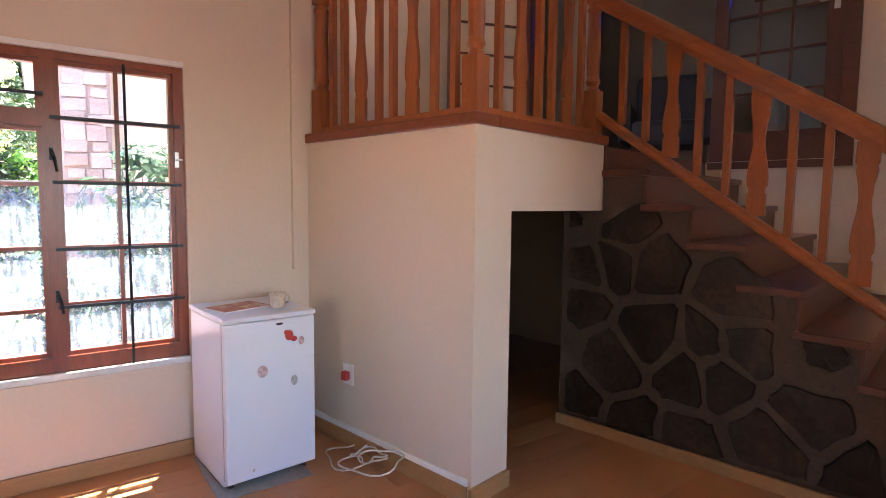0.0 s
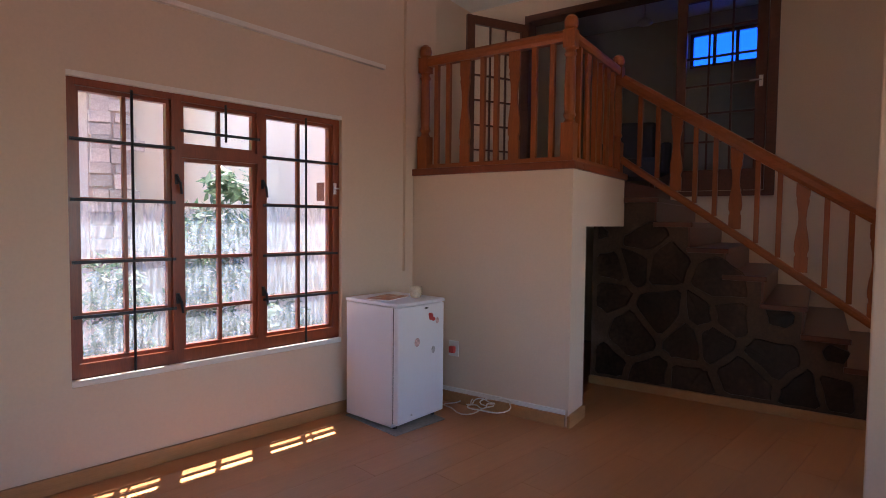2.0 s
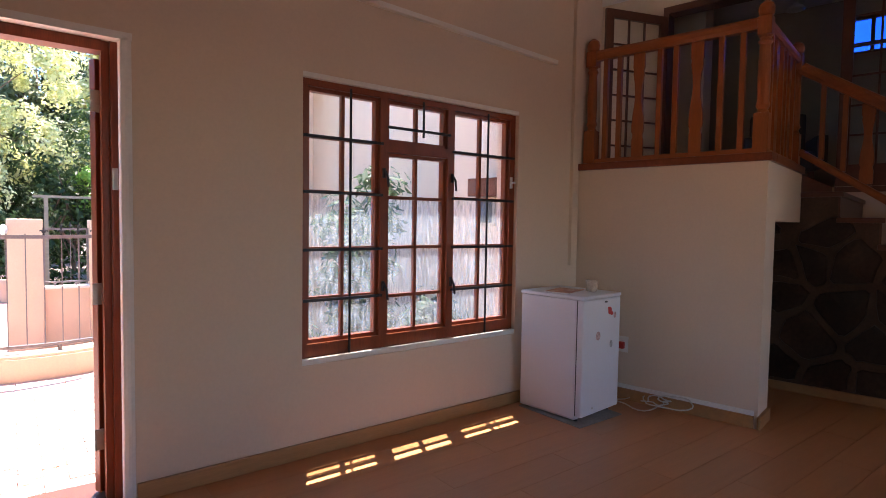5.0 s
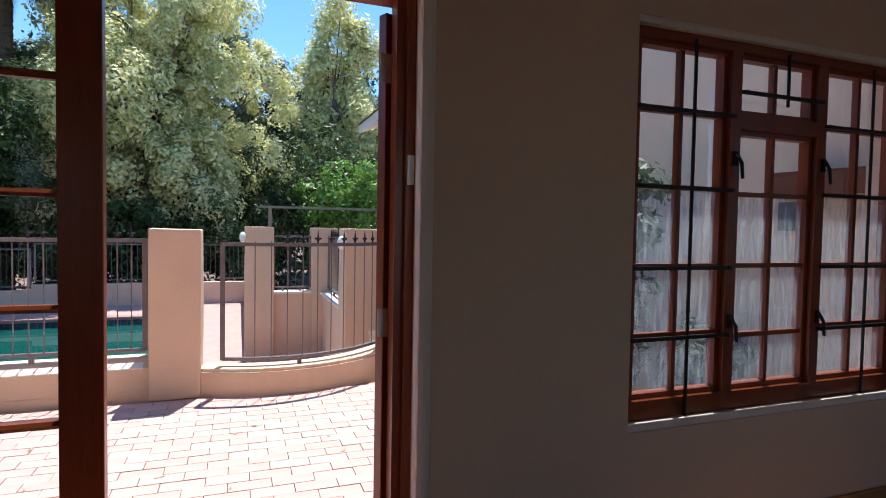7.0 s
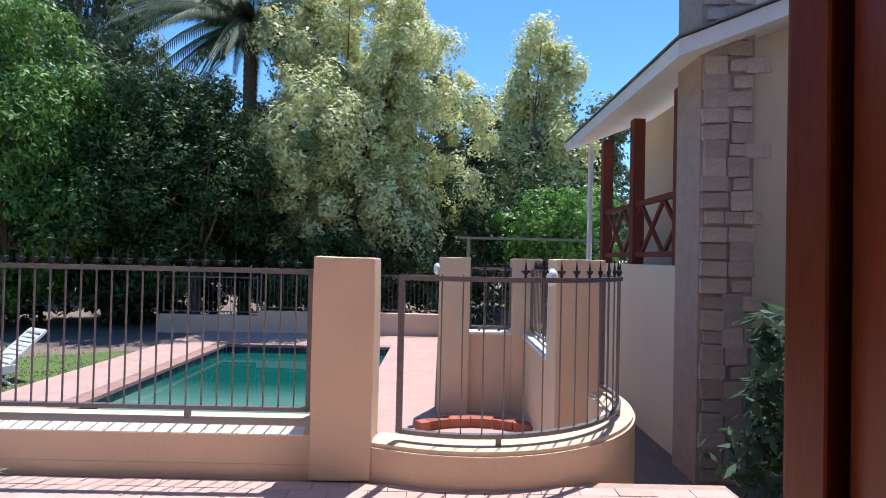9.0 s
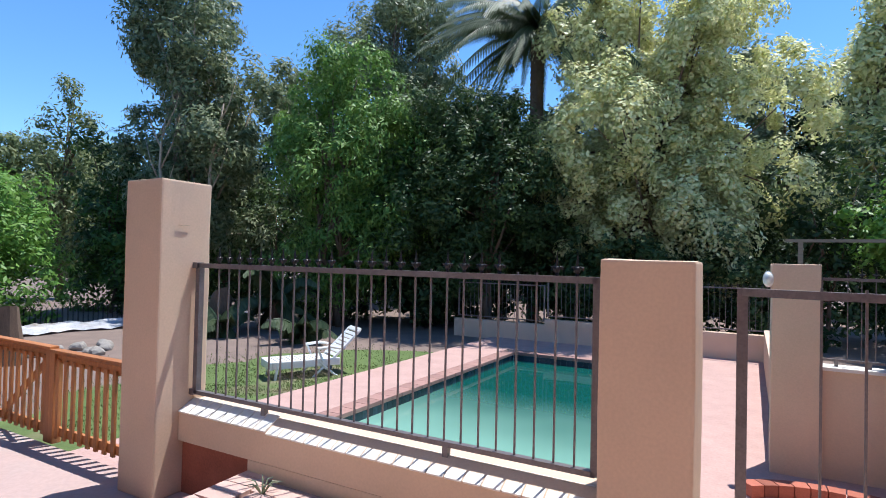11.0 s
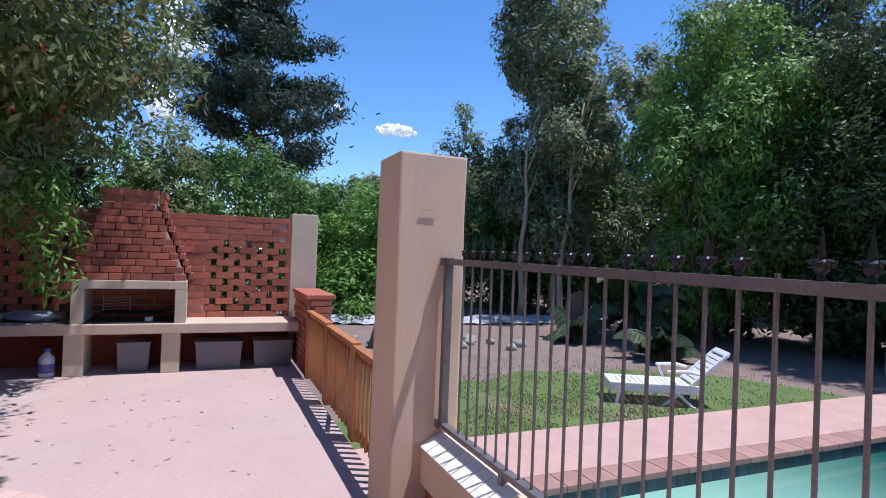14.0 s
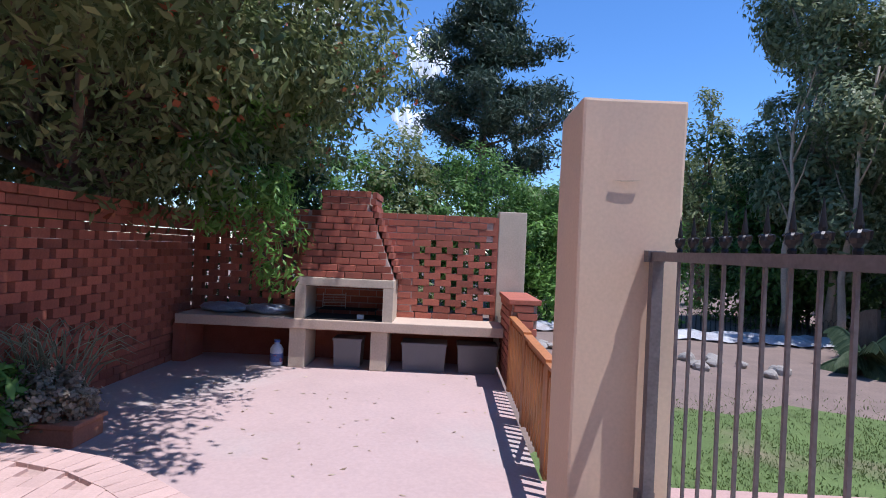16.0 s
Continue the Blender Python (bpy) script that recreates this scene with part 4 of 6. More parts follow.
ARC = [(-2.335, 6.25)] + [p for p in ARC if p[0] > -2.25]


def ribbon(bm, pts, w0, w1, z0, z1):
    """A strip of wall along a curved line, from w0 to w1 across it."""
    rows = []
    for i, p in enumerate(pts):
        a, b = Vector(pts[max(i - 1, 0)]), Vector(pts[min(i + 1, len(pts) - 1)])
        d = (b - a).normalized()
        n = Vector((-d.y, d.x))
        rows.append([bm.verts.new((p[0] + n.x * w, p[1] + n.y * w, z)) for w, z in ((w0, z0), (w1, z0), (w1, z1), (w0, z1))])
    for r, s in zip(rows, rows[1:]):
        for k in range(4):
            bm.faces.new((r[k], s[k], s[(k + 1) % 4], r[(k + 1) % 4]))
    bm.faces.new(rows[0]), bm.faces.new(rows[-1][::-1])
    return bm


solid("fence_wall_curved", ribbon(ribbon(B(), ARC, -0.12, 0.12, -1.0, 0.14), ARC, -0.105, 0.105, 0.141, 0.165), PEACH, "low curved peach plastered wall under the fence", "wall", "structure")


def spear(bm, x, y, z, s=1.0):
    """A cast spear head: a collar, a round knob and a short spike."""
    lathe(bm, [(0.012 * s, 0), (0.014 * s, 0.010 * s), (0.010 * s, 0.018 * s), (0.020 * s, 0.030 * s), (0.024 * s, 0.044 * s), (0.020 * s, 0.058 * s), (0.010 * s, 0.068 * s), (0.012 * s, 0.078 * s), (0.007 * s, 0.115 * s), (0.001, 0.165 * s)], (x, y, z), 8)
    for q in (-1, 1):
        tube(bm, [(x + q * s * a, y, z + s * b) for a, b in ((0.008, 0.03), (0.024, 0.062), (0.038, 0.058), (0.036, 0.040))], [0.007 * s, 0.009 * s, 0.010 * s, 0.007 * s], 6)
    return bm


def fence(name, pts, z0, z1, label, gap=0.105, skip=()):
    """A steel fence along a line: two flat rails, thin bars, a heavier post at each end, spear heads on top."""
    ob = thing(name, pose(0, 0, 0), label, "fence", group="steel garden fence")
    line = [Vector((*p, 0)) for p in pts]
    lens = [0]
    for a, b in zip(line, line[1:]):
        lens.append(lens[-1] + (b - a).length)
    total = lens[-1]

    def at(s):
        for i in range(len(line) - 1):
            if s <= lens[i + 1] + 1e-6:
                return line[i].lerp(line[i + 1], (s - lens[i]) / (lens[i + 1] - lens[i]))
        return line[-1]

    for z, h in ((z1, 0.03), (z0, 0.025)):
        part("rail", ribbon(B(), pts, -0.019, 0.019, z - h, z), STEEL, ob)
    n = round(total / gap)
    bar = mesh_of("bar", box(B(), -0.0042, -0.0042, z0, 0.0042, 0.0042, z1 + 0.012), STEEL)
    tip = mesh_of("spear_head", spear(B(), 0, 0, z1, 0.68), BLACKSTEEL)
    post = mesh_of("post", box(B(), -0.019, -0.019, z0 - 0.02, 0.019, 0.019, z1 - 0.001), STEEL)
    for i in range(n + 1):
        s = total * i / n
        p = at(s)
        if i in (0, n) or (i == 1):
            if i != 1:
                piece("post", post, ob, pose(p.x, p.y, 0))
            continue
        piece("bar", bar, ob, pose(p.x, p.y, 0))
        d = at(min(total, s + 0.02)) - at(max(0, s - 0.02))
        if i % max(1, n) and i not in skip:
            piece("spear_head", tip, ob, pose(p.x, p.y, 0, 0, 0, math.degrees(math.atan2(d.y, d.x))))
    foot = mesh_of("foot_stub", box(B(), -0.016, -0.016, z0 - 0.085, 0.016, 0.016, z0 - 0.02), STEEL)
    for f in (0.24, 0.72):
        p = at(total * f)
        piece("foot_stub", foot, ob, pose(p.x, p.y, 0))
    return ob


fence("steel_fence", [(-5.40, 6.255), (-2.74, 6.255)], 0.335, 1.185, "grey steel fence with black spear heads on a low wall", gap=0.095, skip=(13, 19, 24, 25))
fence("steel_fence", [(p[0], p[1]) for p in ARC[1:]], 0.235, 1.165, "curved grey steel fence with black spear heads", gap=0.125, skip=(1, 2, 3))
for y, z, w in ((6.15, 1.435, 0.05),):
    bm = prism(B(), [(y - w, z), (y - w * 0.3, z - 0.004), (y + w * 0.4, z - 0.003), (y + w, z + 0.003), (y + w * 0.4, z + 0.003), (y - w * 0.3, z + 0.001)], "x", -5.436, -5.431)
    part("chipped_plaster", bm, mat("bare_plaster_chip", (0.55, 0.42, 0.31), 0.95, var=0.2), P1, "grey chipped patch in the plaster")
# end tab on the tall pillar
for z in (1.17, 0.325):
    part("bracket", box(B(), -5.441, 6.225, z - 0.02, -5.40, 6.285, z + 0.02), STEEL, P1)

# ---- the pool ----
solid("pool_deck_west", box(B(), -8.4, 6.36, LAWN + 0.003, PX0 - 0.28, 19.0, LAWN + 0.06), DECK, "pink paved deck beside the pool", "pavement", "structure")
solid("pool_deck_east", box(B(), PX1 + 0.28, 6.4, LAWN + 0.003, -0.5, 17.9, LAWN + 0.06), DECK, "pink paved deck between pool and wall", "pavement", "structure")
solid("pool_deck_north", box(B(), PX0 - 0.28, PY1 + 0.28, LAWN + 0.003, PX1 + 0.28, 17.9, LAWN + 0.06), DECK, "pink paved deck at the far end of the pool", "pavement", "structure")
bm = B()
box(bm, PX0 - 0.32, PY0 - 0.32, -2.6, PX1 + 0.32, PY1 + 0.32, -2.5)
box(bm, PX0 - 0.3, PY0, -2.5, PX0, PY1, LAWN - 0.02), box(bm, PX1, PY0, -2.5, PX1 + 0.3, PY1, LAWN - 0.02)
box(bm, PX0 - 0.3, PY1, -2.5, PX1 + 0.3, PY1 + 0.3, LAWN - 0.02), box(bm, PX0 - 0.3, PY0 - 0.3, -2.5, PX1 + 0.3, PY0, LAWN - 0.02)
pool = solid("pool_basin", bm, POOLTILE, "pale plastered swimming pool basin", "pool", "structure")
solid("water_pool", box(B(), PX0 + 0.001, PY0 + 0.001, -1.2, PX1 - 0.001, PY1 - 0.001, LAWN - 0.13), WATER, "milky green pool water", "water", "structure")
cop2 = mesh_of("coping_stone", box(B(), -0.14, -0.145, 0, 0.16, 0.145, 0.065, bev=0.008), mat("pool_coping", (0.34, 0.19, 0.16), 0.8, var=0.2, obj=0.12))
tile = mesh_of("pool_tile", box(B(), -0.006, -0.06, -0.2, 0.004, 0.06, -0.005), BLUETILE)
n = int((PY1 - PY0) / 0.3)
for i in range(n + 1):
    y = PY0 + 0.15 + 0.297 * i
    if y > 8.0 and y < PY1:
        piece("coping_stone", cop2, pool, pose(PX0 - 0.14, y, LAWN - 0.005))
for i in range(68):
    y = 7.6 + 0.124 * i
    if y < PY1:
        piece("pool_tile", tile, pool, pose(PX0 + 0.004, y, LAWN - 0.005))
for i in range(31):
    x = PX0 + 0.06 + 0.124 * i
    if x < PX1:
        piece("pool_tile", tile, pool, pose(x, PY1 - 0.004, LAWN - 0.005, 0, 0, -90))
for i in range(13):
    piece("coping_stone", cop2, pool, pose(PX0 + 0.15 + 0.297 * i, PY1 + 0.14, LAWN - 0.005, 0, 0, -90))
part("coping_edge", box(B(), PX1, 8, LAWN - 0.02, PX1 + 0.29, PY1 + 0.29, LAWN + 0.062, bev=0.01), DECK, pool)

# enclosure walls and the fences on them
solid("pool_wall_north", box(B(), -9.6, 17.9, LAWN, -1.55, 18.1, -0.42), PEACH, "low plastered wall behind the pool", "wall", "structure")
solid("pool_wall_step", box(B(), -6.9, 17.88, -0.42, -1.57, 18.12, -0.28), PEACH, "raised part of the low pool wall", "wall", "structure")
solid("pool_wall_east", box(B(), -1.9, 10.85, LAWN, -1.62, 17.9, -0.15), PEACH, "low plastered wall along the pool", "wall", "structure")
solid("pool_wall_nook", box(B(), -1.54, 10.55, LAWN, -0.95, 10.75, 0.22), PEACH, "plastered wall of the paved nook with a pale sill", "wall", "structure")
solid("pool_wall_nook_side", box(B(), -0.80, 8.15, LAWN, -0.58, 10.45, 0.22), PEACH, "plastered side wall of the paved nook", "wall", "structure")
bm = B()
box(bm, -1.54, 10.52, 0.221, -0.95, 10.78, 0.255), box(bm, -0.83, 8.15, 0.221, -0.55, 10.45, 0.255)
solid("nook_sill", bm, WHITE_TRIM, "white painted sill on the nook walls", "sill", "structure")
fence("steel_fence", [(-1.53, 10.65), (-0.96, 10.65)], 0.33, 1.15, "short steel fence with spear heads over the nook wall")
fence("steel_fence", [(-0.69, 10.43), (-0.69, 8.17)], 0.33, 1.15, "steel fence with spear heads on the nook side wall")
fence("steel_fence", [(-9.5, 18.0), (-6.95, 18.0)], -0.32, 0.62, "far steel fence behind the pool", gap=0.12)
fence("steel_fence", [(-6.85, 18.0), (-1.7, 18.0)], -0.18, 0.76, "far steel fence on the raised pool wall", gap=0.12)
bm = B()
for i in range(14):
    a = math.radians(20 + 8 * i)
    q = [(-1.5 + r * math.cos(b), 8.9 + r * math.sin(b)) for r, b in ((0.95, a), (1.1, a), (1.1, a + 0.13), (0.95, a + 0.13))]
    prism(bm, q, "z", LAWN + 0.06, LAWN + 0.17)
solid("curved_brick_edge", bm, BRICKM, "low curved red brick edge in the nook", "edging", "structure")
for x, y in ((-2.0, 10.42), (-0.96, 7.72)):
    lamp = thing("wall_lamp", pose(x, y, 1.12), "white oval bulkhead lamp on the pillar", "lamp", "garden wall lamps")
    bm = lathe(B(), [(0.075, 0.0), (0.085, 0.01), (0.085, 0.03)], sides=18)
    part("base", bm, FASCIA, lamp, m=pose(0, 0.03, 0, 90) @ Matrix.Diagonal((0.6, 1.0, 1, 1)))
    bm = lathe(B(), [(0.075, 0.0), (0.072, 0.03), (0.05, 0.06), (0.02, 0.07)], sides=18)
    part("cover", bm, PLASTIC, lamp, m=pose(0, -0.0, 0, 90) @ Matrix.Diagonal((0.6, 1.0, 1, 1)), smooth=True)

# ---- wooden gate fence ----
GY = 6.25


def gate_panel(name, x0, x1, zt, label, brace=False):
    ob = thing(name, pose(0, 0, 0), label, "gate", "low timber fence")
    for x in (x0, x1):
        part("post", box(B(), x - 0.035, GY - 0.035, TERR, x + 0.035, GY + 0.035, zt + 0.03, bev=0.004), GATEWOOD, ob)
    n = round(abs(x1 - x0 - 0.14) / 0.115)
    slat = mesh_of("slat", box(B(), -0.021, -0.028, TERR + 0.05, 0.021, -0.010, zt - 0.02, bev=0.002), GATEWOOD)
    for i in range(n + 1):
        piece("slat", slat, ob, pose(x0 + 0.075 + (x1 - x0 - 0.15) * i / n, GY, 0))
    for z in (zt - 0.02, TERR + 0.10):
        part("rail", box(B(), x0 + 0.036, GY - 0.009, z - 0.035, x1 - 0.036, GY + 0.02, z + 0.035), GATEWOOD, ob)
    part("cap", box(B(), x0 - 0.035, GY - 0.04, zt + 0.031, x1 + 0.035, GY + 0.035, zt + 0.055, bev=0.004), GATEWOOD, ob)
    if brace:
        bm = box(B(), -0.5, 0.021, -0.03, 0.5, 0.04, 0.03, m=pose((x0 + x1) / 2, GY, (TERR + zt) / 2, 0, -36, 0))
        part("brace", bm, GATEWOOD, ob)
    return ob


gate_panel("timber_fence", -7.15, -5.88, 0.38, "orange stained timber slat fence panel")
gate_panel("timber_gate", -8.25, -7.22, 0.40, "orange stained timber slat gate with a diagonal brace", True)
gate_panel("timber_fence", -9.42, -8.32, 0.42, "orange stained timber slat fence panel by the brick pier")


# ---- braai: counter, firebox, chimney, brick walls ----
def brick_wall(ob, place, length, z0, courses, solid_rows, full=True, limit=300, depth=0.106, hole=None, top=None):
    """Courses of bricks along a wall. Courses not in solid_rows leave gaps between the bricks."""
    bl, ch = 0.222, 0.0845
    me_full = mesh_of("brick", box(B(), -0.106, -depth, 0.0, 0.106, 0.0, 0.072, bev=0.004), BRICK)
    me_open = mesh_of("brick", box(B(), -0.107, -depth, 0.0, 0.107, 0.0, 0.081, bev=0.003), BRICK)
    count = 0
    rest = B()
    for c in range(courses):
        z = z0 + c * ch
        openwork = c not in solid_rows
        step = 0.284 if openwork else bl
        x = (0.0 if c % 2 else step / 2)
        while x < length + 0.05:
            keep = 0.1 < x < length - 0.06 and not (hole and hole[0] < x < hole[1] and hole[2] < z < hole[3])
            if keep and top:
                keep = top(x, z)
            if keep:
                w = place @ pose(x, rng.uniform(-0.004, 0.004), z, 0, 0, rng.uniform(-1, 1))
                if count < limit:
                    piece("brick", me_open if openwork else me_full, ob, w)
                else:
                    bmt = box(B(), -0.106, -depth, 0.0, 0.106, 0.0, 0.073)
                    bmt.transform(w)
                    tmp = bpy.data.meshes.new("t")
                    bmt.to_mesh(tmp), bmt.free()
                    rest.from_mesh(tmp)
                    bpy.data.meshes.remove(tmp)
                count += 1
            x += step
    if len(rest.verts):
        tagged(part("brick_field", rest, BRICKM, ob), kind="stuff")
    else:
        rest.free()
    return ob


BX = -10.72
braai_wall = thing("wall_braai", pose(0, 0, 0), "red face brick wall with openwork panels behind the barbecue", "wall", kind="structure")
CT = 0.26
wallm = pose(BX, 4.90, CT, 0, 0, 90)
brick_wall(braai_wall, wallm, 1.24, 0.0, 16, (0, 12, 13, 14, 15), limit=300)
brick_wall(braai_wall, pose(BX, 2.25, CT, 0, 0, 90), 1.55, 0.0, 16, (0, 12, 13, 14, 15), limit=300)
part("brick_backing", box(B(), BX + 0.012, 4.90, CT + 1.02, BX + 0.094, 6.15, CT + 1.33), JOINT, braai_wall)
part("brick_backing", box(B(), BX + 0.012, 2.3, CT + 1.02, BX + 0.10, 3.75, CT + 1.33), JOINT, braai_wall)
brick_wall(braai_wall, pose(BX, 3.62, CT, 0, 0, 90), 1.42, 0.0, 16, tuple(range(16)), limit=300)
part("brick_backing", box(B(), BX + 0.012, 3.75, CT, BX + 0.10, 4.90, CT + 1.33), JOINT, braai_wall)
part("end_bricks", box(B(), BX - 0.01, 6.09, CT, BX + 0.098, 6.158, CT + 1.335), BRICKM, braai_wall)
part("end_bricks", box(B(), BX - 0.01, 2.22, CT, BX + 0.098, 2.34, CT + 1.335), BRICKM, braai_wall)
part("solid_pier", box(B(), BX + 0.012, 4.88, CT, BX + 0.10, 5.10, CT + 1.02), JOINT, braai_wall)
left_wall = thing("wall_honeycomb", pose(0, 0, 0), "shaded red brick honeycomb wall beside the terrace", "wall", kind="structure")
brick_wall(left_wall, pose(-6.2, 2.12, TERR, 0, 0, 180), 4.6, 0.0, 22, (0, 1, 2, 3, 19, 20, 21), limit=300)
part("brick_backing", box(B(), -10.75, 2.13, TERR, -6.25, 2.21, TERR + 0.31), BRICKM, left_wall)
part("brick_backing", box(B(), -10.75, 2.14, TERR + 1.606, -6.25, 2.20, TERR + 1.85), BRICKM, left_wall)

oven = thing("barbecue", pose(0, 0, 0), "built-in brick barbecue with plastered firebox and tapering chimney", "barbecue")
bm = B()
box(bm, -10.60, 3.72, CT, -10.05, 3.84, 0.66), box(bm, -10.60, 4.77, CT, -10.05, 4.89, 0.66), box(bm, -10.60, 3.72, 0.66, -10.05, 4.89, 0.76, bev=0.01)
part("firebox_surround", bm, CONCRETE, oven, "cream plastered firebox surround")
bm = B()
box(bm, -10.99, 3.84, CT, -10.94, 4.77, 0.66), box(bm, -10.94, 3.84, CT + 0.001, -10.06, 4.77, CT + 0.01), box(bm, -10.94, 3.84, 0.655, -10.06, 4.77, 0.659)
part("firebox_lining", bm, SOOT, oven, "soot-blackened firebox")
bm = B()
for i in range(9):
    tube(bm, [(-10.75 + 0.06 * i, 3.95, 0.36), (-10.75 + 0.06 * i, 4.66, 0.36)], 0.004, 5)
tube(bm, [(-10.77, 3.95, 0.36), (-10.25, 3.95, 0.36)], 0.006, 5), tube(bm, [(-10.77, 4.66, 0.36), (-10.25, 4.66, 0.36)], 0.006, 5)
for y in (3.95, 4.66):
    for x in (-10.75, -10.27):
        tube(bm, [(x, y, CT + 0.01), (x, y, 0.36)], 0.006, 5)
part("grill_grate", bm, BLACKSTEEL, oven, "black iron grill grate")
bm = B()
for i in range(5):
    tube(bm, [(-10.3, 4.0, 0.40 + 0.035 * i), (-10.3, 4.28, 0.41 + 0.035 * i)], 0.004, 5)
tube(bm, [(-10.3, 4.0, 0.38), (-10.3, 4.0, 0.56)], 0.005, 5), tube(bm, [(-10.3, 4.28, 0.38), (-10.3, 4.28, 0.57)], 0.005, 5)
part("folding_grid", bm, CHROME, oven, "bright steel folding grid")
part("small_block", box(B(), -10.22, 4.45, CT + 0.011, -10.16, 4.53, CT + 0.06), WHITE_TRIM, oven)
ZC0, ZC1 = 0.76, 1.83
bm = B()
for z0, z1 in ((ZC0, 1.70), (1.70, ZC1)):
    rows = []
    for z in (z0, z1):
        f = min(1, (z - ZC0) / (1.70 - ZC0))
        a, b, d = 3.74 + 0.24 * f, 4.88 - 0.38 * f, -10.14 - 0.20 * f
        rows.append([bm.verts.new(q) for q in ((-10.95, a, z), (d, a, z), (d, b, z), (-10.95, b, z))])
    for k in range(4):
        bm.faces.new((rows[0][k], rows[0][(k + 1) % 4], rows[1][(k + 1) % 4], rows[1][k]))
    bm.faces.new(rows[1])
part("chimney_core", bm, JOINT, oven)
half = mesh_of("half_brick", box(B(), -0.05, -0.06, 0, 0.05, 0.0, 0.073, bev=0.003), BRICK)
full_b = mesh_of("brick", box(B(), -0.106, -0.06, 0, 0.106, 0.0, 0.073, bev=0.004), BRICK)
for c in range(13):
    z = ZC0 + 0.006 + c * 0.0825
    f = min(1, (z - ZC0) / (1.70 - ZC0))
    a, b, d = 3.74 + 0.24 * f, 4.88 - 0.38 * f, -10.14 - 0.20 * f
    if c >= 11:
        a, b, d = a - 0.02 * (c - 10), b + 0.02 * (c - 10), d + 0.015 * (c - 10)
    y = a + (0.0 if c % 2 else -0.11)
    while y < b:
        y0, y1 = max(y, a), min(y + 0.213, b)
        if y1 - y0 > 0.04:
            piece("brick", full_b, oven, pose(d + 0.016, (y0 + y1) / 2, z, 0, 0, 90) @ Matrix.Translation((0, 0.0, 0)) @ Matrix.Diagonal(((y1 - y0) / 0.213, 1, 1, 1)))
        y += 0.222
    for x in (-10.85, -10.63, -10.42):
        if x + 0.1 < d:
            piece("brick", full_b, oven, pose(x + (0.05 if c % 2 else 0), b + 0.012, z, 0, 0, 180))
bm = B()
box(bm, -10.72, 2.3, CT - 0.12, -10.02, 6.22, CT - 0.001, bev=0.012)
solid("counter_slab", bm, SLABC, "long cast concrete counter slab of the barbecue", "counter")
for y0 in (3.66, 4.64, ):
    solid("counter_leg", box(B(), -10.60, y0, TERR, -10.07, y0 + 0.20, CT - 0.121, bev=0.01), CONCRETE, "cream plastered leg under the counter slab", "counter leg", group="counter legs")
solid("counter_back", box(B(), -10.98, 2.1, TERR, -10.72, 6.4, CT - 0.002), BRICKM, "dark brick wall under the counter", "wall", "structure")
solid("counter_side", box(B(), -10.6, 2.25, TERR, -10.1, 2.40, CT - 0.122), BRICKM, "brick end wall under the counter", "wall", "structure")
bp = solid("end_pillar", box(B(), -10.95, 6.16, TERR, -10.62, 6.52, 1.68, bev=0.012), CONCRETE, "grey-cream plastered pillar at the end of the brick wall", "pillar")
pier = thing("brick_pier", pose(0, 0, 0), "low red brick pier at the end of the timber fence", "pier")
part("pier_core", box(B(), -10.55, 6.245, TERR, -9.48, 6.515, 0.60), JOINT, pier)
for c in range(11):
    z = TERR + 0.006 + c * 0.0845
    for s in range(5):
        x = -9.59 - 0.222 * s - (0.11 if c % 2 else 0)
        if x > -10.5:
            piece("brick", full_b, pier, pose(x, 6.24, z, 0, 0, 0) @ pose(0, 0.045, 0))
    piece("brick", full_b, pier, pose(-9.485, 6.385 + (0.02 if c % 2 else -0.02), z, 0, 0, 90))
part("pier_cap", box(B(), -10.56, 6.20, 0.60, -9.42, 6.55, 0.655, bev=0.008), BRICKM, pier)


def crate(x, y, w, d, h, label):
    ob = thing("storage_box", pose(x, y, TERR), label, "storage box", "boxes under the counter")
    bm = B()
    t = 0.93
    v0 = [bm.verts.new(q) for q in ((-d / 2 * t, -w / 2 * t, 0.0), (d / 2 * t, -w / 2 * t, 0.0), (d / 2 * t, w / 2 * t, 0.0), (-d / 2 * t, w / 2 * t, 0.0))]
    v1 = [bm.verts.new(q) for q in ((-d / 2, -w / 2, h), (d / 2, -w / 2, h), (d / 2, w / 2, h), (-d / 2, w / 2, h))]
    for k in range(4):
        bm.faces.new((v0[k], v0[(k + 1) % 4], v1[(k + 1) % 4], v1[k]))
    bm.faces.new(v0[::-1]), bm.faces.new(v1)
    part("tub", bm, GREYPLASTIC, ob)
    part("lid", box(B(), -d / 2 - 0.012, -w / 2 - 0.012, h, d / 2 + 0.012, w / 2 + 0.012, h + 0.03, bev=0.008), GREYPLASTIC, ob)
    return ob


crate(-10.36, 4.34, 0.34, 0.30, 0.32, "upright grey plastic bin with a lid under the counter")
crate(-10.36, 5.28, 0.54, 0.36, 0.31, "grey plastic storage box with a lid under the counter")
crate(-10.36, 5.93, 0.48, 0.36, 0.31, "grey plastic storage box with a lid beside the fence end")
jug = thing("plastic_bottle", pose(-10.15, 3.50, TERR), "white plastic canister with a blue and red label", "canister")
part("bottle_body", lathe(B(), [(0.07, 0), (0.078, 0.02), (0.078, 0.20), (0.05, 0.245), (0.03, 0.26), (0.03, 0.28)], sides=20), mat("milky_plastic", (0.62, 0.65, 0.70), 0.4), jug, smooth=True)
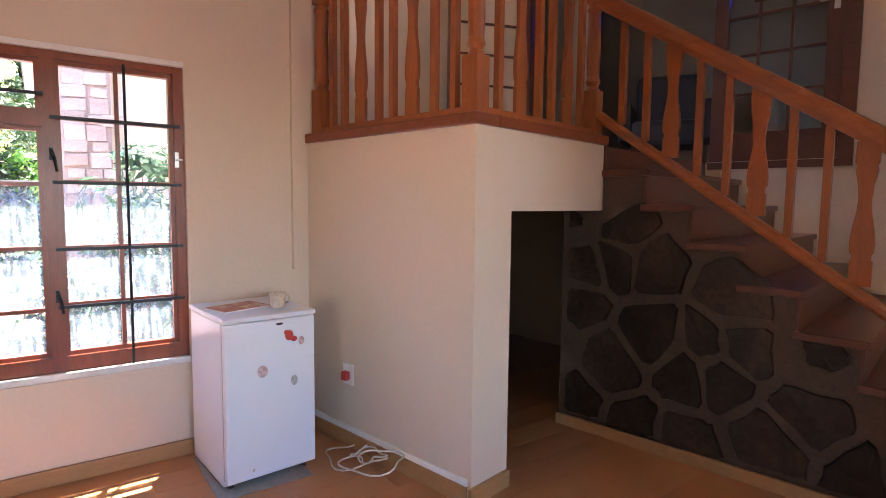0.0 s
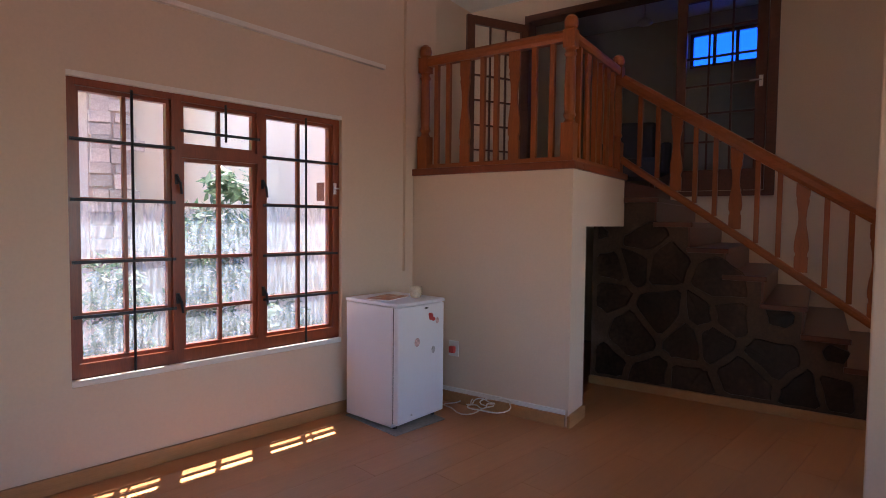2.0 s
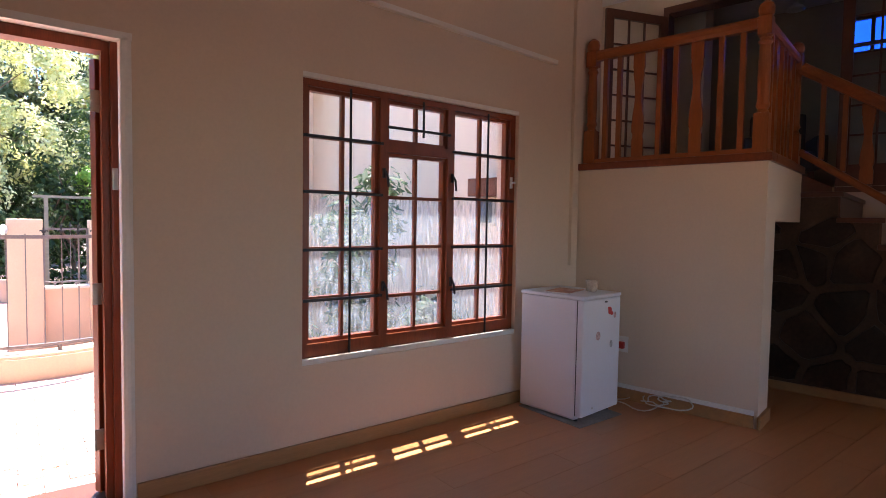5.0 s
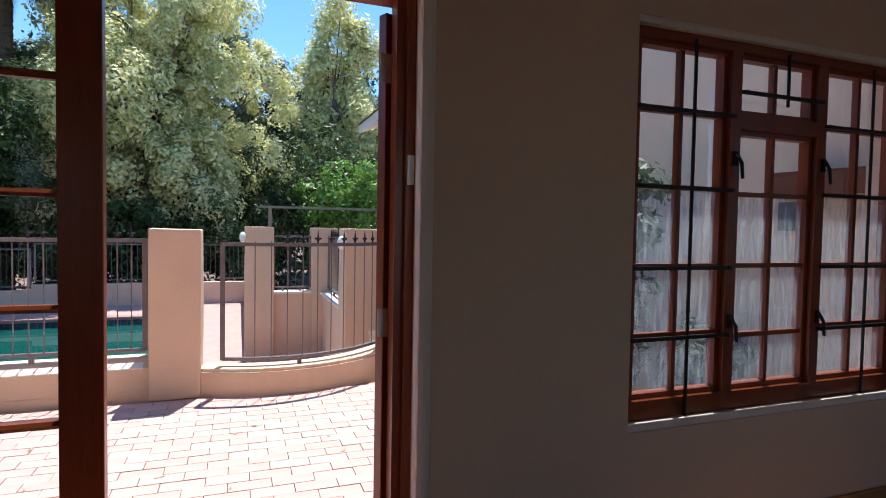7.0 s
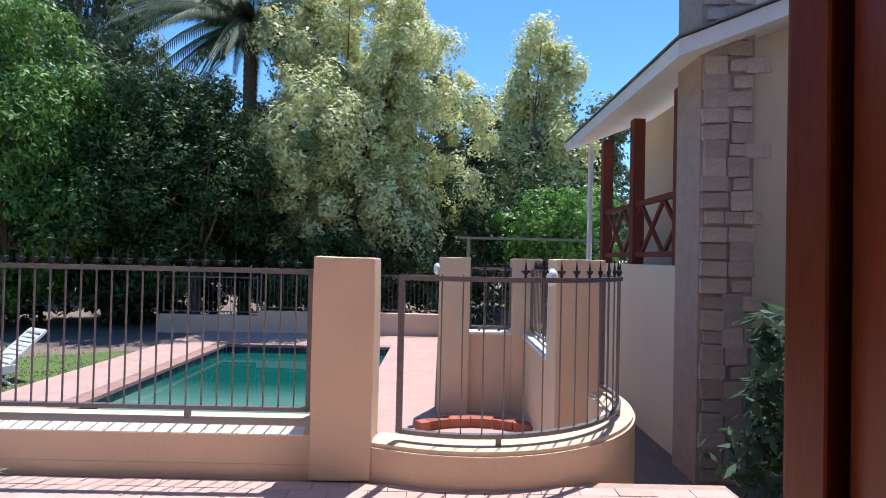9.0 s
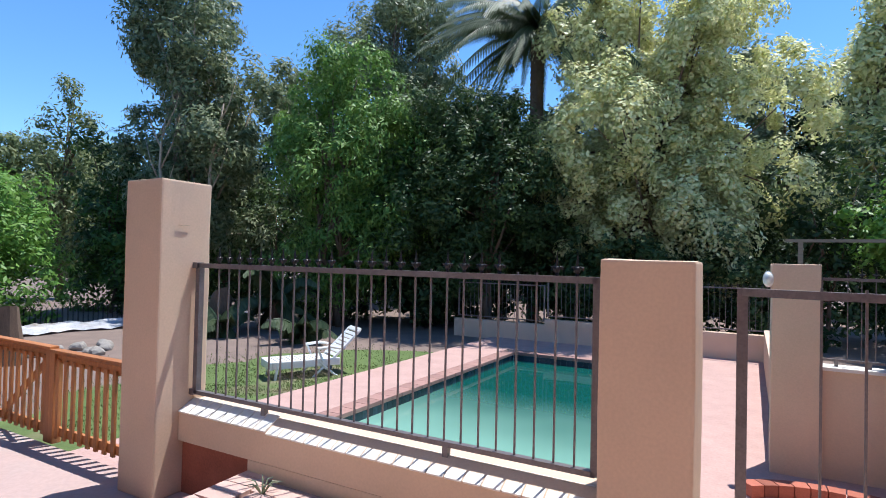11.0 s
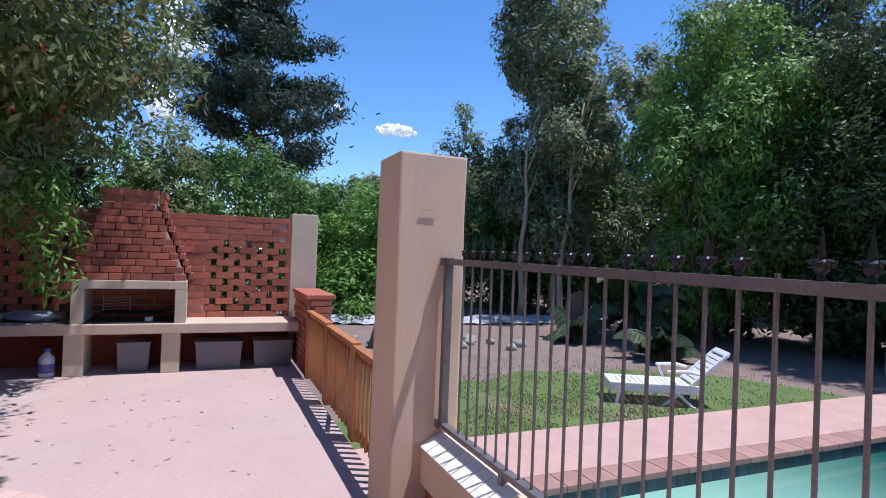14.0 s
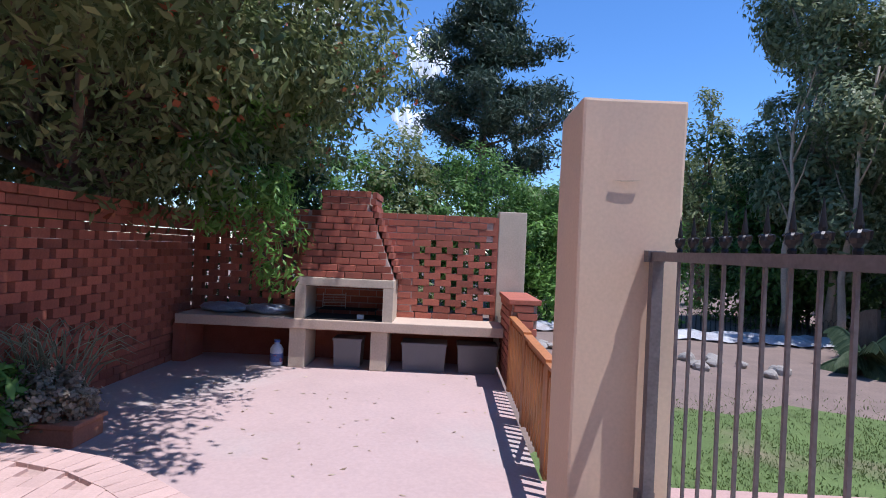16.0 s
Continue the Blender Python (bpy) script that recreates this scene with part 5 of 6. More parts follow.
part("label_band", lathe(B(), [(0.0795, 0.05), (0.0795, 0.15)], sides=20), mat("blue_print", (0.10, 0.16, 0.38), 0.5, var=0.5, scale=25, second=(0.5, 0.1, 0.08), patch=0.1, patch_scale=20), jug)
part("cap", lathe(B(), [(0.036, 0.28), (0.036, 0.31)], sides=16), mat("blue_cap", (0.06, 0.12, 0.4), 0.4), jug)
for i, y in enumerate((2.75, 3.32)):
    bm = B()
    bmesh.ops.create_icosphere(bm, subdivisions=3, radius=0.5)
    for v in bm.verts:
        v.co = Vector((v.co.x * 0.42, v.co.y * 0.62, max(-0.06, v.co.z * 0.13))) + 0.03 * noise.noise_vector(v.co * 6)
    solid("plastic_sack", bm, mat("crumpled_sack", (0.24, 0.28, 0.34), 0.35, var=0.35, scale=12, bump=0.01), "crumpled pale plastic sack lying on the counter", "sack", group="sacks on the counter", smooth=True, m=pose(-10.40, y, CT + 0.055))

# ---- house wing and verandah seen beyond ----
court = thing("wall_court", pose(0, 0, 0), "cream outer wall of the court beside the window", "wall", kind="structure")
part("court_face", box(B(), 1.90, 4.7, LAWN, 2.1, 8.6, 4.3), CREAM, court)
part("court_near", box(B(), 1.89, WO + 0.001, LAWN, 1.929, 4.7, 2.74), CREAM, court)
# small dark square in a pale frame on the court wall
square_trim = part("vent_frame", box(B(), 1.868, 4.33, 1.30, 1.889, 4.60, 1.58), CONCRETE, court)
part("vent_pane", box(B(), 1.864, 4.36, 1.33, 1.8675, 4.57, 1.55), DARKPLASTIC, court)
wing = thing("house_wing", pose(0, 0, 0), "cream house wing with stone corner and raised verandah", "house")
part("wing_wall", box(B(), 1.15, 8.6, LAWN, 7.5, 8.85, 4.6), CREAM, wing)
part("wing_return", box(B(), 1.3, 8.85, LAWN, 1.5, 11.9, 3.5), CREAM, wing)
part("court_wall", box(B(), 5.2, 4.0, LAWN, 5.4, 8.6, 4.6), CREAM, wing)
sm = [mesh_of("cladding_stone", box(B(), -w / 2, 0, -h / 2, w / 2, 0.05, h / 2, bev=0.012), STONEPALE) for w, h in ((0.26, 0.15), (0.18, 0.12), (0.22, 0.2))]
core = part("stone_column", box(B(), 0.62, 8.35, LAWN, 1.16, 8.9, 4.6), JOINT, wing)
rng = random.Random(11)
z = LAWN + 0.1
while z < 4.5:
    x = 0.66
    while x < 1.12:
        k = rng.randrange(3)
        piece("cladding_stone", sm[k], core, pose(x + 0.1, 8.31, z, 0, rng.uniform(-4, 4), 0))
        x += (0.27, 0.19, 0.23)[k]
    z += 0.17
part("verandah_base", box(B(), 0.72, 8.95, LAWN, 0.92, 12.3, 1.24), CREAM, wing)
part("verandah_floor", box(B(), 0.92, 8.95, 1.0, 1.29, 12.3, 1.22), CONCRETE, wing)
for y in (9.2, 10.7, 12.15):
    part("verandah_post", box(B(), 0.74, y - 0.08, 1.24, 0.90, y + 0.08, 3.3), REDPOST, wing)
for z in (1.34, 2.05):
    part("verandah_rail", box(B(), 0.78, 8.95, z, 0.86, 12.1, z + 0.07), REDPOST, wing)
for i in range(4):
    for q in (-1, 1):
        part("verandah_brace", box(B(), -0.02, -0.48, -0.025, 0.02, 0.48, 0.025, m=pose(0.82, 9.35 + 0.76 * i, 1.72, q * 42, 0, 0)), REDPOST, wing)
part("verandah_roof", prism(B(), [(0.25, 3.22), (0.25, 3.38), (3.4, 4.66), (3.4, 4.48)], "y", 8.0, 12.75), FASCIA, wing, "white edged verandah roof")
part("roof_sheet", prism(B(), [(0.22, 3.385), (0.22, 3.40), (3.4, 4.70), (3.4, 4.67)], "y", 7.95, 12.8), ROOFTILE, wing)
part("downpipe", tube(B(), [(0.60, 12.38, 3.25), (0.60, 12.38, LAWN)], 0.045, 10), FASCIA, wing, "white downpipe")
# overhang out of view, added and sized to cut the window's sun
bm = B()
prism(bm, [(WO, 2.72), (WO, 2.84), (3.62, 2.72), (3.62, 2.56)], "x", -4.6, 1.9)
part("eave", bm, FASCIA, wing)
solid("roof_main", box(B(), -4.6, -3.8, 4.36, 6.85, 3.62, 4.5), ROOFTILE, "flat grey roof over the room", "roof", "structure")


# ---- sun lounger on the lawn ----
def lounger(m):
    ob = thing("sun_lounger", m, "white resin sun lounger with a raised back on the lawn", "sun lounger")
    bm = B()
    for y in (-0.27, 0.27):
        box(bm, -0.62, y - 0.028, 0.21, 0.62, y + 0.028, 0.355, bev=0.016)
    box(bm, -0.67, -0.29, 0.20, -0.60, 0.29, 0.355, bev=0.02)
    part("frame", bm, PLASTIC, ob)
    slat = mesh_of("seat_slat", box(B(), -0.035, -0.25, 0.0, 0.035, 0.25, 0.018, bev=0.005), PLASTIC)
    for i in range(13):
        piece("seat_slat", slat, ob, pose(-0.56 + 0.085 * i, 0, 0.335))
    back = thing("backrest", pose(0.52, 0, 0.35, 0, -46, 0), "", "")
    back.parent = ob
    bm = B()
    for y in (-0.25, 0.25):
        box(bm, 0, y - 0.025, -0.015, 0.72, y + 0.025, 0.03, bev=0.01)
    box(bm, 0.66, -0.25, -0.014, 0.76, 0.25, 0.035, bev=0.02)
    part("back_frame", bm, PLASTIC, back)
    for i in range(7):
        piece("back_slat", slat, back, pose(0.06 + 0.09 * i, 0, 0.0))
    for y in (-0.31, 0.31):
        bm = B()
        tube(bm, [(0.15, y, 0.56), (0.45, y, 0.58), (0.62, y, 0.54)], [0.026, 0.03, 0.024], 8)
        tube(bm, [(0.18, y, 0.56), (0.28, y, 0.30)], 0.02, 8)
        part("armrest", bm, PLASTIC, ob)
        bm = B()
        tube(bm, [(0.22, y * 0.93, 0.30), (0.52, y * 0.93, 0.02), (0.56, y * 0.93, 0.0)], 0.024, 8)
        tube(bm, [(0.42, y * 0.93, 0.30), (0.10, y * 0.93, 0.0)], 0.022, 8)
        part("leg", bm, PLASTIC, ob)
        bm = B()
        tube(bm, [(-0.52, y * 0.9, 0.28), (-0.56, y * 0.9, 0.0)], [0.03, 0.024], 8)
        part("leg", bm, PLASTIC, ob)
    part("wheel", lathe(B(), [(0.05, -0.02), (0.05, 0.02)], sides=14), GREYPLASTIC, ob, m=pose(0.62, 0.27, 0.05, 90))
    return ob


lounger(pose(-9.28, 11.40, LAWN, 0, 0, 61) @ Matrix.Diagonal((1.0, 1.0, 0.92, 1)))


# ---- plants ----
def leaf_mesh(name, centres, normals, length, width, material, droop=0.0, seed=1):
    """Many leaves in one mesh: each a folded lozenge at a centre, with its own turn."""
    g = np.random.default_rng(seed)
    n = len(centres)
    nrm = normals + g.normal(0, 0.34, (n, 3))
    nrm /= np.linalg.norm(nrm, axis=1)[:, None] + 1e-9
    t = g.normal(0, 1, (n, 3))
    t[:, 2] -= droop
    t -= nrm * np.sum(t * nrm, 1)[:, None]
    t /= np.linalg.norm(t, axis=1)[:, None] + 1e-9
    b = np.cross(nrm, t)
    s = g.uniform(0.65, 1.35, n)[:, None]
    L2, W2 = length * 0.5 * s, width * 0.5 * s
    quad = np.stack([centres - t * L2, centres + b * W2 - nrm * W2 * 0.3, centres + t * L2, centres - b * W2 - nrm * W2 * 0.3], 1).reshape(-1, 3)
    me = bpy.data.meshes.new(name)
    me.vertices.add(4 * n)
    me.vertices.foreach_set("co", quad.astype(np.float32).ravel())
    me.loops.add(4 * n)
    me.loops.foreach_set("vertex_index", np.arange(4 * n, dtype=np.int32))
    me.polygons.add(n)
    me.polygons.foreach_set("loop_start", np.arange(0, 4 * n, 4, dtype=np.int32))
    me.update(calc_edges=True)
    me.materials.append(material)
    return me


def clumps(blobs, per, leaves, spread, seed, tall=0.85):
    """Points in clumps over the outer part of some rounded masses; returns the points and the way outwards."""
    g = np.random.default_rng(seed)
    P, D = [], []
    for x, y, z, rx, ry, rz in blobs:
        k = max(4, int(per * (rx * ry * rz) ** (2 / 3)))
        d = g.normal(0, 1, (k, 3))
        d /= np.linalg.norm(d, axis=1)[:, None]
        r = g.uniform(0.72, 1.03, k)[:, None]
        c = np.array((x, y, z)) + d * r * np.array((rx, ry, rz))
        size = spread * g.uniform(0.6, 1.4, k)
        o = g.normal(0, 1, (k, leaves, 3))
        o *= (np.minimum(1.0, np.abs(g.normal(0.75, 0.22, (k, leaves)))) / np.linalg.norm(o, axis=2))[:, :, None]
        o *= size[:, None, None] * 1.45 * np.array((1, 1, tall))
        P.append((c[:, None, :] + o).reshape(-1, 3))
        D.append((np.repeat(d[:, None, :], leaves, 1) * 0.4 + o / (size[:, None, None] + 1e-6) * 0.7 + np.array((0, 0, 0.5))).reshape(-1, 3))
    return np.concatenate(P), np.concatenate(D)


def limbs(bm, base, top, r, blobs, seed, bend=0.25, stems=1):
    g = random.Random(seed)
    for s in range(stems):
        b0 = Vector(base) + Vector((g.uniform(-0.25, 0.25), g.uniform(-0.25, 0.25), 0)) * (stems > 1)
        t0 = Vector(top) + Vector((g.uniform(-1, 1), g.uniform(-1, 1), 0)) * (stems > 1) * 1.2
        path = [b0.lerp(t0, i / 6) + Vector((g.uniform(-bend, bend), g.uniform(-bend, bend), 0)) * (0 < i) for i in range(7)]
        tube(bm, path, [r * (1 - 0.13 * i) / max(1, stems ** 0.5) for i in range(7)], 8)
        for x, y, z, rx, ry, rz in blobs[s::stems]:
            a = path[g.randrange(2, 6)]
            e = Vector((x, y, z))
            m1 = a.lerp(e, 0.5) + Vector((0, 0, -0.08 * (e - a).length))
            tube(bm, [a, m1, e], [r * 0.4, r * 0.25, r * 0.08], 5)
    return bm


def tree(name, x, y, h, blobs, leaf, material, label, category="tree", trunk=0.16, per=14, leaves=60, spread=0.3, droop=0.0, bark=None, stems=1, seed=1, group="", base=LAWN, extra=None, tall=0.85):
    """A tree: blobs are (dx, dy, z, rx, ry, rz) about its foot, z above the ground."""
    world_blobs = [(x + a, y + b, base + c, d, e, f) for a, b, c, d, e, f in blobs]
    ob = thing(name, pose(0, 0, 0), label, category, group)
    part("trunk", limbs(B(), (x, y, base - 0.1), (x, y, base + h * 0.78), trunk, world_blobs, seed, stems=stems), bark or BARK, ob, smooth=True)
    P, D = clumps(world_blobs, per, leaves, spread, seed, tall)
    crown = new("crown", leaf_mesh("crown", P, D, leaf[0], leaf[1], material, droop, seed))
    crown.parent = ob
    if extra:
        P, D = clumps(extra[0], extra[1], extra[2], extra[3], seed + 5)
        c2 = new("blossom", leaf_mesh("blossom", P, D, extra[4], extra[4] * 0.8, extra[5], 0, seed))
        c2.parent = ob
    return ob


def at(yaw, d):
    a = radians(yaw)
    return -2.1 - d * math.sin(a), 3.6 + d * math.cos(a)


def mass(w, h, z0, n, seed, squash=0.8, taper=0.5, rs=1.0):
    """Rounded masses that fill a crown w wide from z0 up to h."""
    g = random.Random(seed)
    out = []
    for i in range(n):
        f = (i + 0.5) / n
        z = z0 + f * (h - z0)
        half = w / 2 * (1 - taper * abs(f - 0.4) * 1.6)
        a = g.uniform(0, 6.28)
        rr = half * g.uniform(0.15, 0.62) * (1.25 if rs < 1 else 1.0)
        r = half * g.uniform(0.38, 0.55) * rs
        out.append((rr * math.cos(a), rr * math.sin(a), z, r, r, min(r * squash, h - z + 0.3)))
    return out


x, y = at(8.8, 18.6)
tree("golden_tree", x, y, 10.5, mass(8.6, 10.6, 2.4, 60, 4, 1.7, 0.45, 0.55) + [(3.2, 0, 4.5, 1.3, 1.3, 1.2), (-3.4, 0, 5.6, 1.4, 1.4, 1.6), (3.4, -0.5, 6.6, 1.3, 1.3, 1.6), (-2.2, -1, 9.2, 1.2, 1.2, 1.5), (0.8, -0.5, 9.8, 1.4, 1.4, 1.6), (2.4, -0.5, 8.6, 1.2, 1.2, 1.5)], (0.145, 0.075), L_GOLD, "large golden-leaved tree with many slim stems", trunk=0.17, stems=5, per=11, leaves=175, spread=0.28, tall=1.15, seed=4, group="golden trees")
x, y = at(-10.5, 25)
tree("golden_tree", x, y, 12.5, mass(6.0, 12.4, 2.0, 44, 8, 1.9, 0.5, 0.55), (0.23, 0.115), L_GOLD, "tall columnar golden-leaved tree", trunk=0.2, stems=3, per=15, leaves=110, spread=0.36, tall=1.2, seed=8, group="golden trees")
x, y = at(-4.0, 33)
tree("dark_conifer", x, y, 12.5, mass(7, 12.0, 0.5, 18, 9, 1.2, 0.7), (0.35, 0.12), L_DARK, "dark conifer behind the golden trees", per=13, leaves=34, spread=0.45, seed=9)
x, y = at(39.5, 18)
tree("weeping_tree", x, y, 8.5, mass(6.2, 8.6, 1.0, 26, 12, 0.9, 0.4), (0.17, 0.055), L_WEEP, "bright green weeping tree behind the pool lawn", per=17, leaves=95, spread=0.30, tall=1.0, droop=1.4, stems=3, seed=12)
x, y = at(31.5, 19)
tree("leafy_tree", x, y, 7.0, mass(6.5, 7.2, 0.8, 24, 13, 0.9, 0.35), (0.16, 0.06), L_SHADE, "dense mid-green tree beside the palm", per=16, leaves=80, spread=0.30, seed=13)
x, y = at(24.5, 17.2)
tree("leafy_tree", x, y, 7.0, mass(5.6, 7.2, 1.8, 22, 19, 0.9, 0.35), (0.16, 0.06), L_SHADE, "leafy dark green tree shading the far end of the pool", per=16, leaves=70, spread=0.30, seed=19, stems=2)
x, y = at(35.0, 27)
tree("gum_tree", x, y, 16.5, mass(8.5, 16.8, 5.0, 34, 14, 0.9, 0.4, 0.75), (0.24, 0.08), L_EUC, "tall dark gum tree rising over the others", trunk=0.3, per=13, leaves=90, spread=0.42, tall=0.9, droop=0.8, seed=14, group="gum trees")
x, y = at(53.5, 22)
tree("gum_tree", x, y, 12.2, [(a * 1.0, b, c, d, e, f) for a, b, c, d, e, f in mass(7.4, 13.2, 2.6, 40, 15, 0.95, 0.4, 0.7)], (0.20, 0.075), L_EUC, "tall gum tree with pale slender stems", trunk=0.16, per=15, leaves=100, spread=0.34, tall=0.9, droop=0.8, bark=PALEBARK, stems=2, seed=15, group="gum trees")
x, y = at(63.5, 30)
tree("pointed_tree", x, y, 9.6, mass(4.4, 9.8, 1.0, 16, 16, 1.3, 0.7), (0.24, 0.08), L_OLIVE, "slim pointed tree in the distance", per=18, leaves=36, spread=0.34, seed=16)
x, y = at(58.0, 24)
tree("broad_shrub", x, y, 4.4, mass(6.4, 4.4, 0.4, 14, 17, 0.9, 0.3), (0.2, 0.08), L_GREEN, "broad green shrub behind the soil bed", per=20, leaves=36, spread=0.3, seed=17, group="shrubs")
for k, (yaw, d, w, h, lm) in enumerate(((70, 20, 6.5, 4.0, L_BRIGHT), (77, 23, 6.5, 4.4, L_GREEN), (84, 21, 6.0, 5.2, L_GREEN), (90, 19, 5.5, 5.6, L_OLIVE), (96.5, 18, 6.0, 6.0, L_GREEN))):
    x, y = at(yaw, d)
    tree("broad_shrub", x, y, h, mass(w, h, 0.3, 15, 20 + k, 0.9, 0.3), (0.19, 0.07), lm, "leafy green shrub at the garden edge", per=20, leaves=38, spread=0.3, seed=20 + k, group="shrubs", trunk=0.1)
for k, (yaw, d, w, h) in enumerate(((67, 70, 16, 13), (73, 64, 12, 10), (79, 75, 18, 10), (61, 60, 14, 12))):
    x, y = at(yaw, d)
    tree("distant_tree", x, y, h, mass(w, h, 1.0, 14, 30 + k, 0.8, 0.4), (0.55, 0.25), L_OLIVE, "distant hazy green tree", per=6, leaves=30, spread=0.6, seed=30 + k, group="distant trees")
# added shrubs whose dark leaves stand for shade low on the golden tree
for k in range(5):
    x, y = at(0.5 + 4.2 * k, 17.0 + 0.5 * math.sin(k * 2.1))
    tree("shade_shrub", x, y, 3.2, mass(3.2, 3.0 + 0.5 * math.sin(k * 1.9), 0.3, 9, 180 + k, 0.9, 0.25), (0.16, 0.07), L_SHADE, "added dark shrub standing for shade low on the golden tree", "shrub", per=18, leaves=50, spread=0.26, seed=180 + k, group="shrubs under the golden tree", trunk=0.05)
# the belt under the trees; its shade is put into dark leaf colours
for k in range(17):
    yaw = -14 + 4.6 * k
    d = 19.6 + 1.2 * math.sin(k * 2.3) + (4.5 if yaw > 44 else 0)
    x, y = at(yaw, d)
    h = 5.2 + 1.2 * math.sin(k * 1.7)
    tree("dark_shrub", x, y, h, mass(4.4, h, 0.2, 9, 50 + k, 0.9, 0.25), (0.22, 0.09), L_SHADE if yaw > 38 else L_DARK, "shrub under the trees with shade in its dark leaf colour", per=13, leaves=36, spread=0.34, seed=50 + k, group="shade shrubs", trunk=0.07)
for k in range(15):
    yaw = -17 + 5.0 * k
    d = 33 + 3 * math.sin(k * 1.9)
    x, y = at(yaw, d)
    h = (11.5 if yaw < 48 else 8.0 if yaw < 54 else 5.5) + 1.4 * math.sin(k * 2.7)
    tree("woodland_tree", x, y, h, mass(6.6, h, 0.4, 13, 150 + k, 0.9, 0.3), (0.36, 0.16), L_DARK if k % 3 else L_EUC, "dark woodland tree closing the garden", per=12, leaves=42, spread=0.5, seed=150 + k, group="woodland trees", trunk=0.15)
# added out of view to keep brightness out of the wall's holes
tree("dark_shrub", -11.9, 2.9, 2.6, mass(2.6, 2.6, 0.2, 9, 88, 0.9, 0.2), (0.14, 0.06), L_DARK, "added unseen shrub darkening the holes of the brick wall", per=26, leaves=40, spread=0.2, seed=88, group="shade shrubs", trunk=0.05, base=TERR)
x, y = at(-12, 17.0)
tree("pergola_creeper", x, y, 3.6, mass(4.6, 4.2, 2.3, 10, 71, 0.6, 0.2), (0.16, 0.09), L_BRIGHT, "green creeper over a pergola", per=26, leaves=40, spread=0.25, seed=71, trunk=0.06)
perg = thing("pergola", pose(x, y - 1.2, LAWN), "weathered grey timber pergola under the creeper", "pergola")
for dx in (-2.6, 2.2):
    part("post", box(B(), dx - 0.05, -0.05, 0, dx + 0.05, 0.05, 2.75), GREYWOOD, perg)
part("beam", box(B(), -2.9, -0.05, 2.75, 2.6, 0.05, 2.82), GREYWOOD, perg)

# pine far behind the barbecue
px, py = -39.0, 7.4
pine = thing("pine_tree", pose(0, 0, 0), "tall dark pine with layered branches far behind the wall", "tree")
g = random.Random(2)
bm, P, D = B(), [], []
tube(bm, [(px + 0.2 * math.sin(i), py, LAWN + 2.0 * i) for i in range(10)], [0.4 - 0.037 * i for i in range(10)], 8)
gg = np.random.default_rng(2)
for i in range(52):
    z = 5.5 + 13.6 * (i / 52) + g.uniform(-0.45, 0.45)
    a = i * 2.4 + g.uniform(-0.4, 0.4)
    reach = (5.4 * (1 - (i / 52) ** 1.7) ** 0.8 * min(1, 0.55 + i / 22) + 0.7) * g.uniform(0.55, 1.15)
    s, e = Vector((px, py, LAWN + z)), Vector((px + reach * math.cos(a), py + reach * math.sin(a), LAWN + z + 0.28 * reach * g.uniform(0.1, 1.2)))
    tube(bm, [s, s.lerp(e, 0.5) - Vector((0, 0, 0.12)), e], [0.09, 0.05, 0.02], 4)
    for f in np.linspace(0.3, 1.0, 7):
        c = np.array(s.lerp(e, f)) + gg.normal(0, 0.16, 3)
        P.append(c + gg.normal(0, 1, (150, 3)) * np.array((0.40, 0.40, 0.23)) * (0.6 + 0.7 * f))
        D.append(gg.normal(0, 1, (150, 3)) + np.array((0, 0, 0.6)))
part("trunk", bm, BARK, pine, smooth=True)
crown = new("crown", leaf_mesh("crown", np.concatenate(P), np.concatenate(D), 0.40, 0.10, L_PINE, -0.6, 2))
crown.parent = pine

# the overhanging tree behind the honeycomb wall
blobs = [(q[0], q[1] - 2.6, *q[2:]) for q in mass(9.5, 9.0, 2.6, 34, 81, 0.8, 0.3)]
for j, (front, z, r) in enumerate(((2.35, 2.75, 0.62), (2.5, 3.55, 0.85), (2.05, 4.5, 0.95), (1.45, 5.6, 1.05), (0.85, 6.8, 1.1), (0.2, 8.0, 1.1), (1.5, 2.25, 0.6), (3.2, 3.75, 0.75), (3.9, 4.3, 0.65), (2.9, 3.25, 0.6))):
    for i in range(9 - j // 2 if j < 7 else 8):
        blobs.append((-0.6 + 0.85 * i + 0.2 * math.sin(3.1 * i + j), front + 0.35 * math.sin(i * 2.1 + j), z + 0.3 * math.sin(i * 1.3 + 2 * j), r, r * 0.9, r * 0.85))
blobs += [(1.4, 3.0, 3.2, 0.8, 0.8, 0.7), (2.4, 3.2, 3.7, 0.9, 0.9, 0.7), (0.8, 2.9, 4.4, 1.0, 0.9, 0.8)]
bx, by = -11.6, 0.3
tree("overhanging_tree", bx, by, 8.0, blobs, (0.13, 0.045), L_OLIVE, "dense tree with small blossoms hanging over the brick wall", trunk=0.22, per=34, leaves=52, spread=0.26, droop=0.9, seed=81, stems=3, base=TERR,
     extra=([(bx + a, by + b, TERR + c, d, e, f) for a, b, c, d, e, f in blobs], 0.22, 3, 0.05, 0.085, L_FLOWER))
hang = thing("hanging_branches", pose(0, 0, 0), "bright green leafy branches hanging over the barbecue counter", "branch")
hb = [(-9.7, 3.0, 2.15, 0.55, 0.5, 0.5), (-9.6, 3.35, 1.75, 0.45, 0.42, 0.45), (-9.55, 3.6, 1.25, 0.34, 0.3, 0.36), (-9.9, 2.9, 1.55, 0.4, 0.4, 0.5), (-9.5, 3.65, 0.85, 0.22, 0.2, 0.22), (-9.8, 3.2, 2.7, 0.6, 0.5, 0.5)]
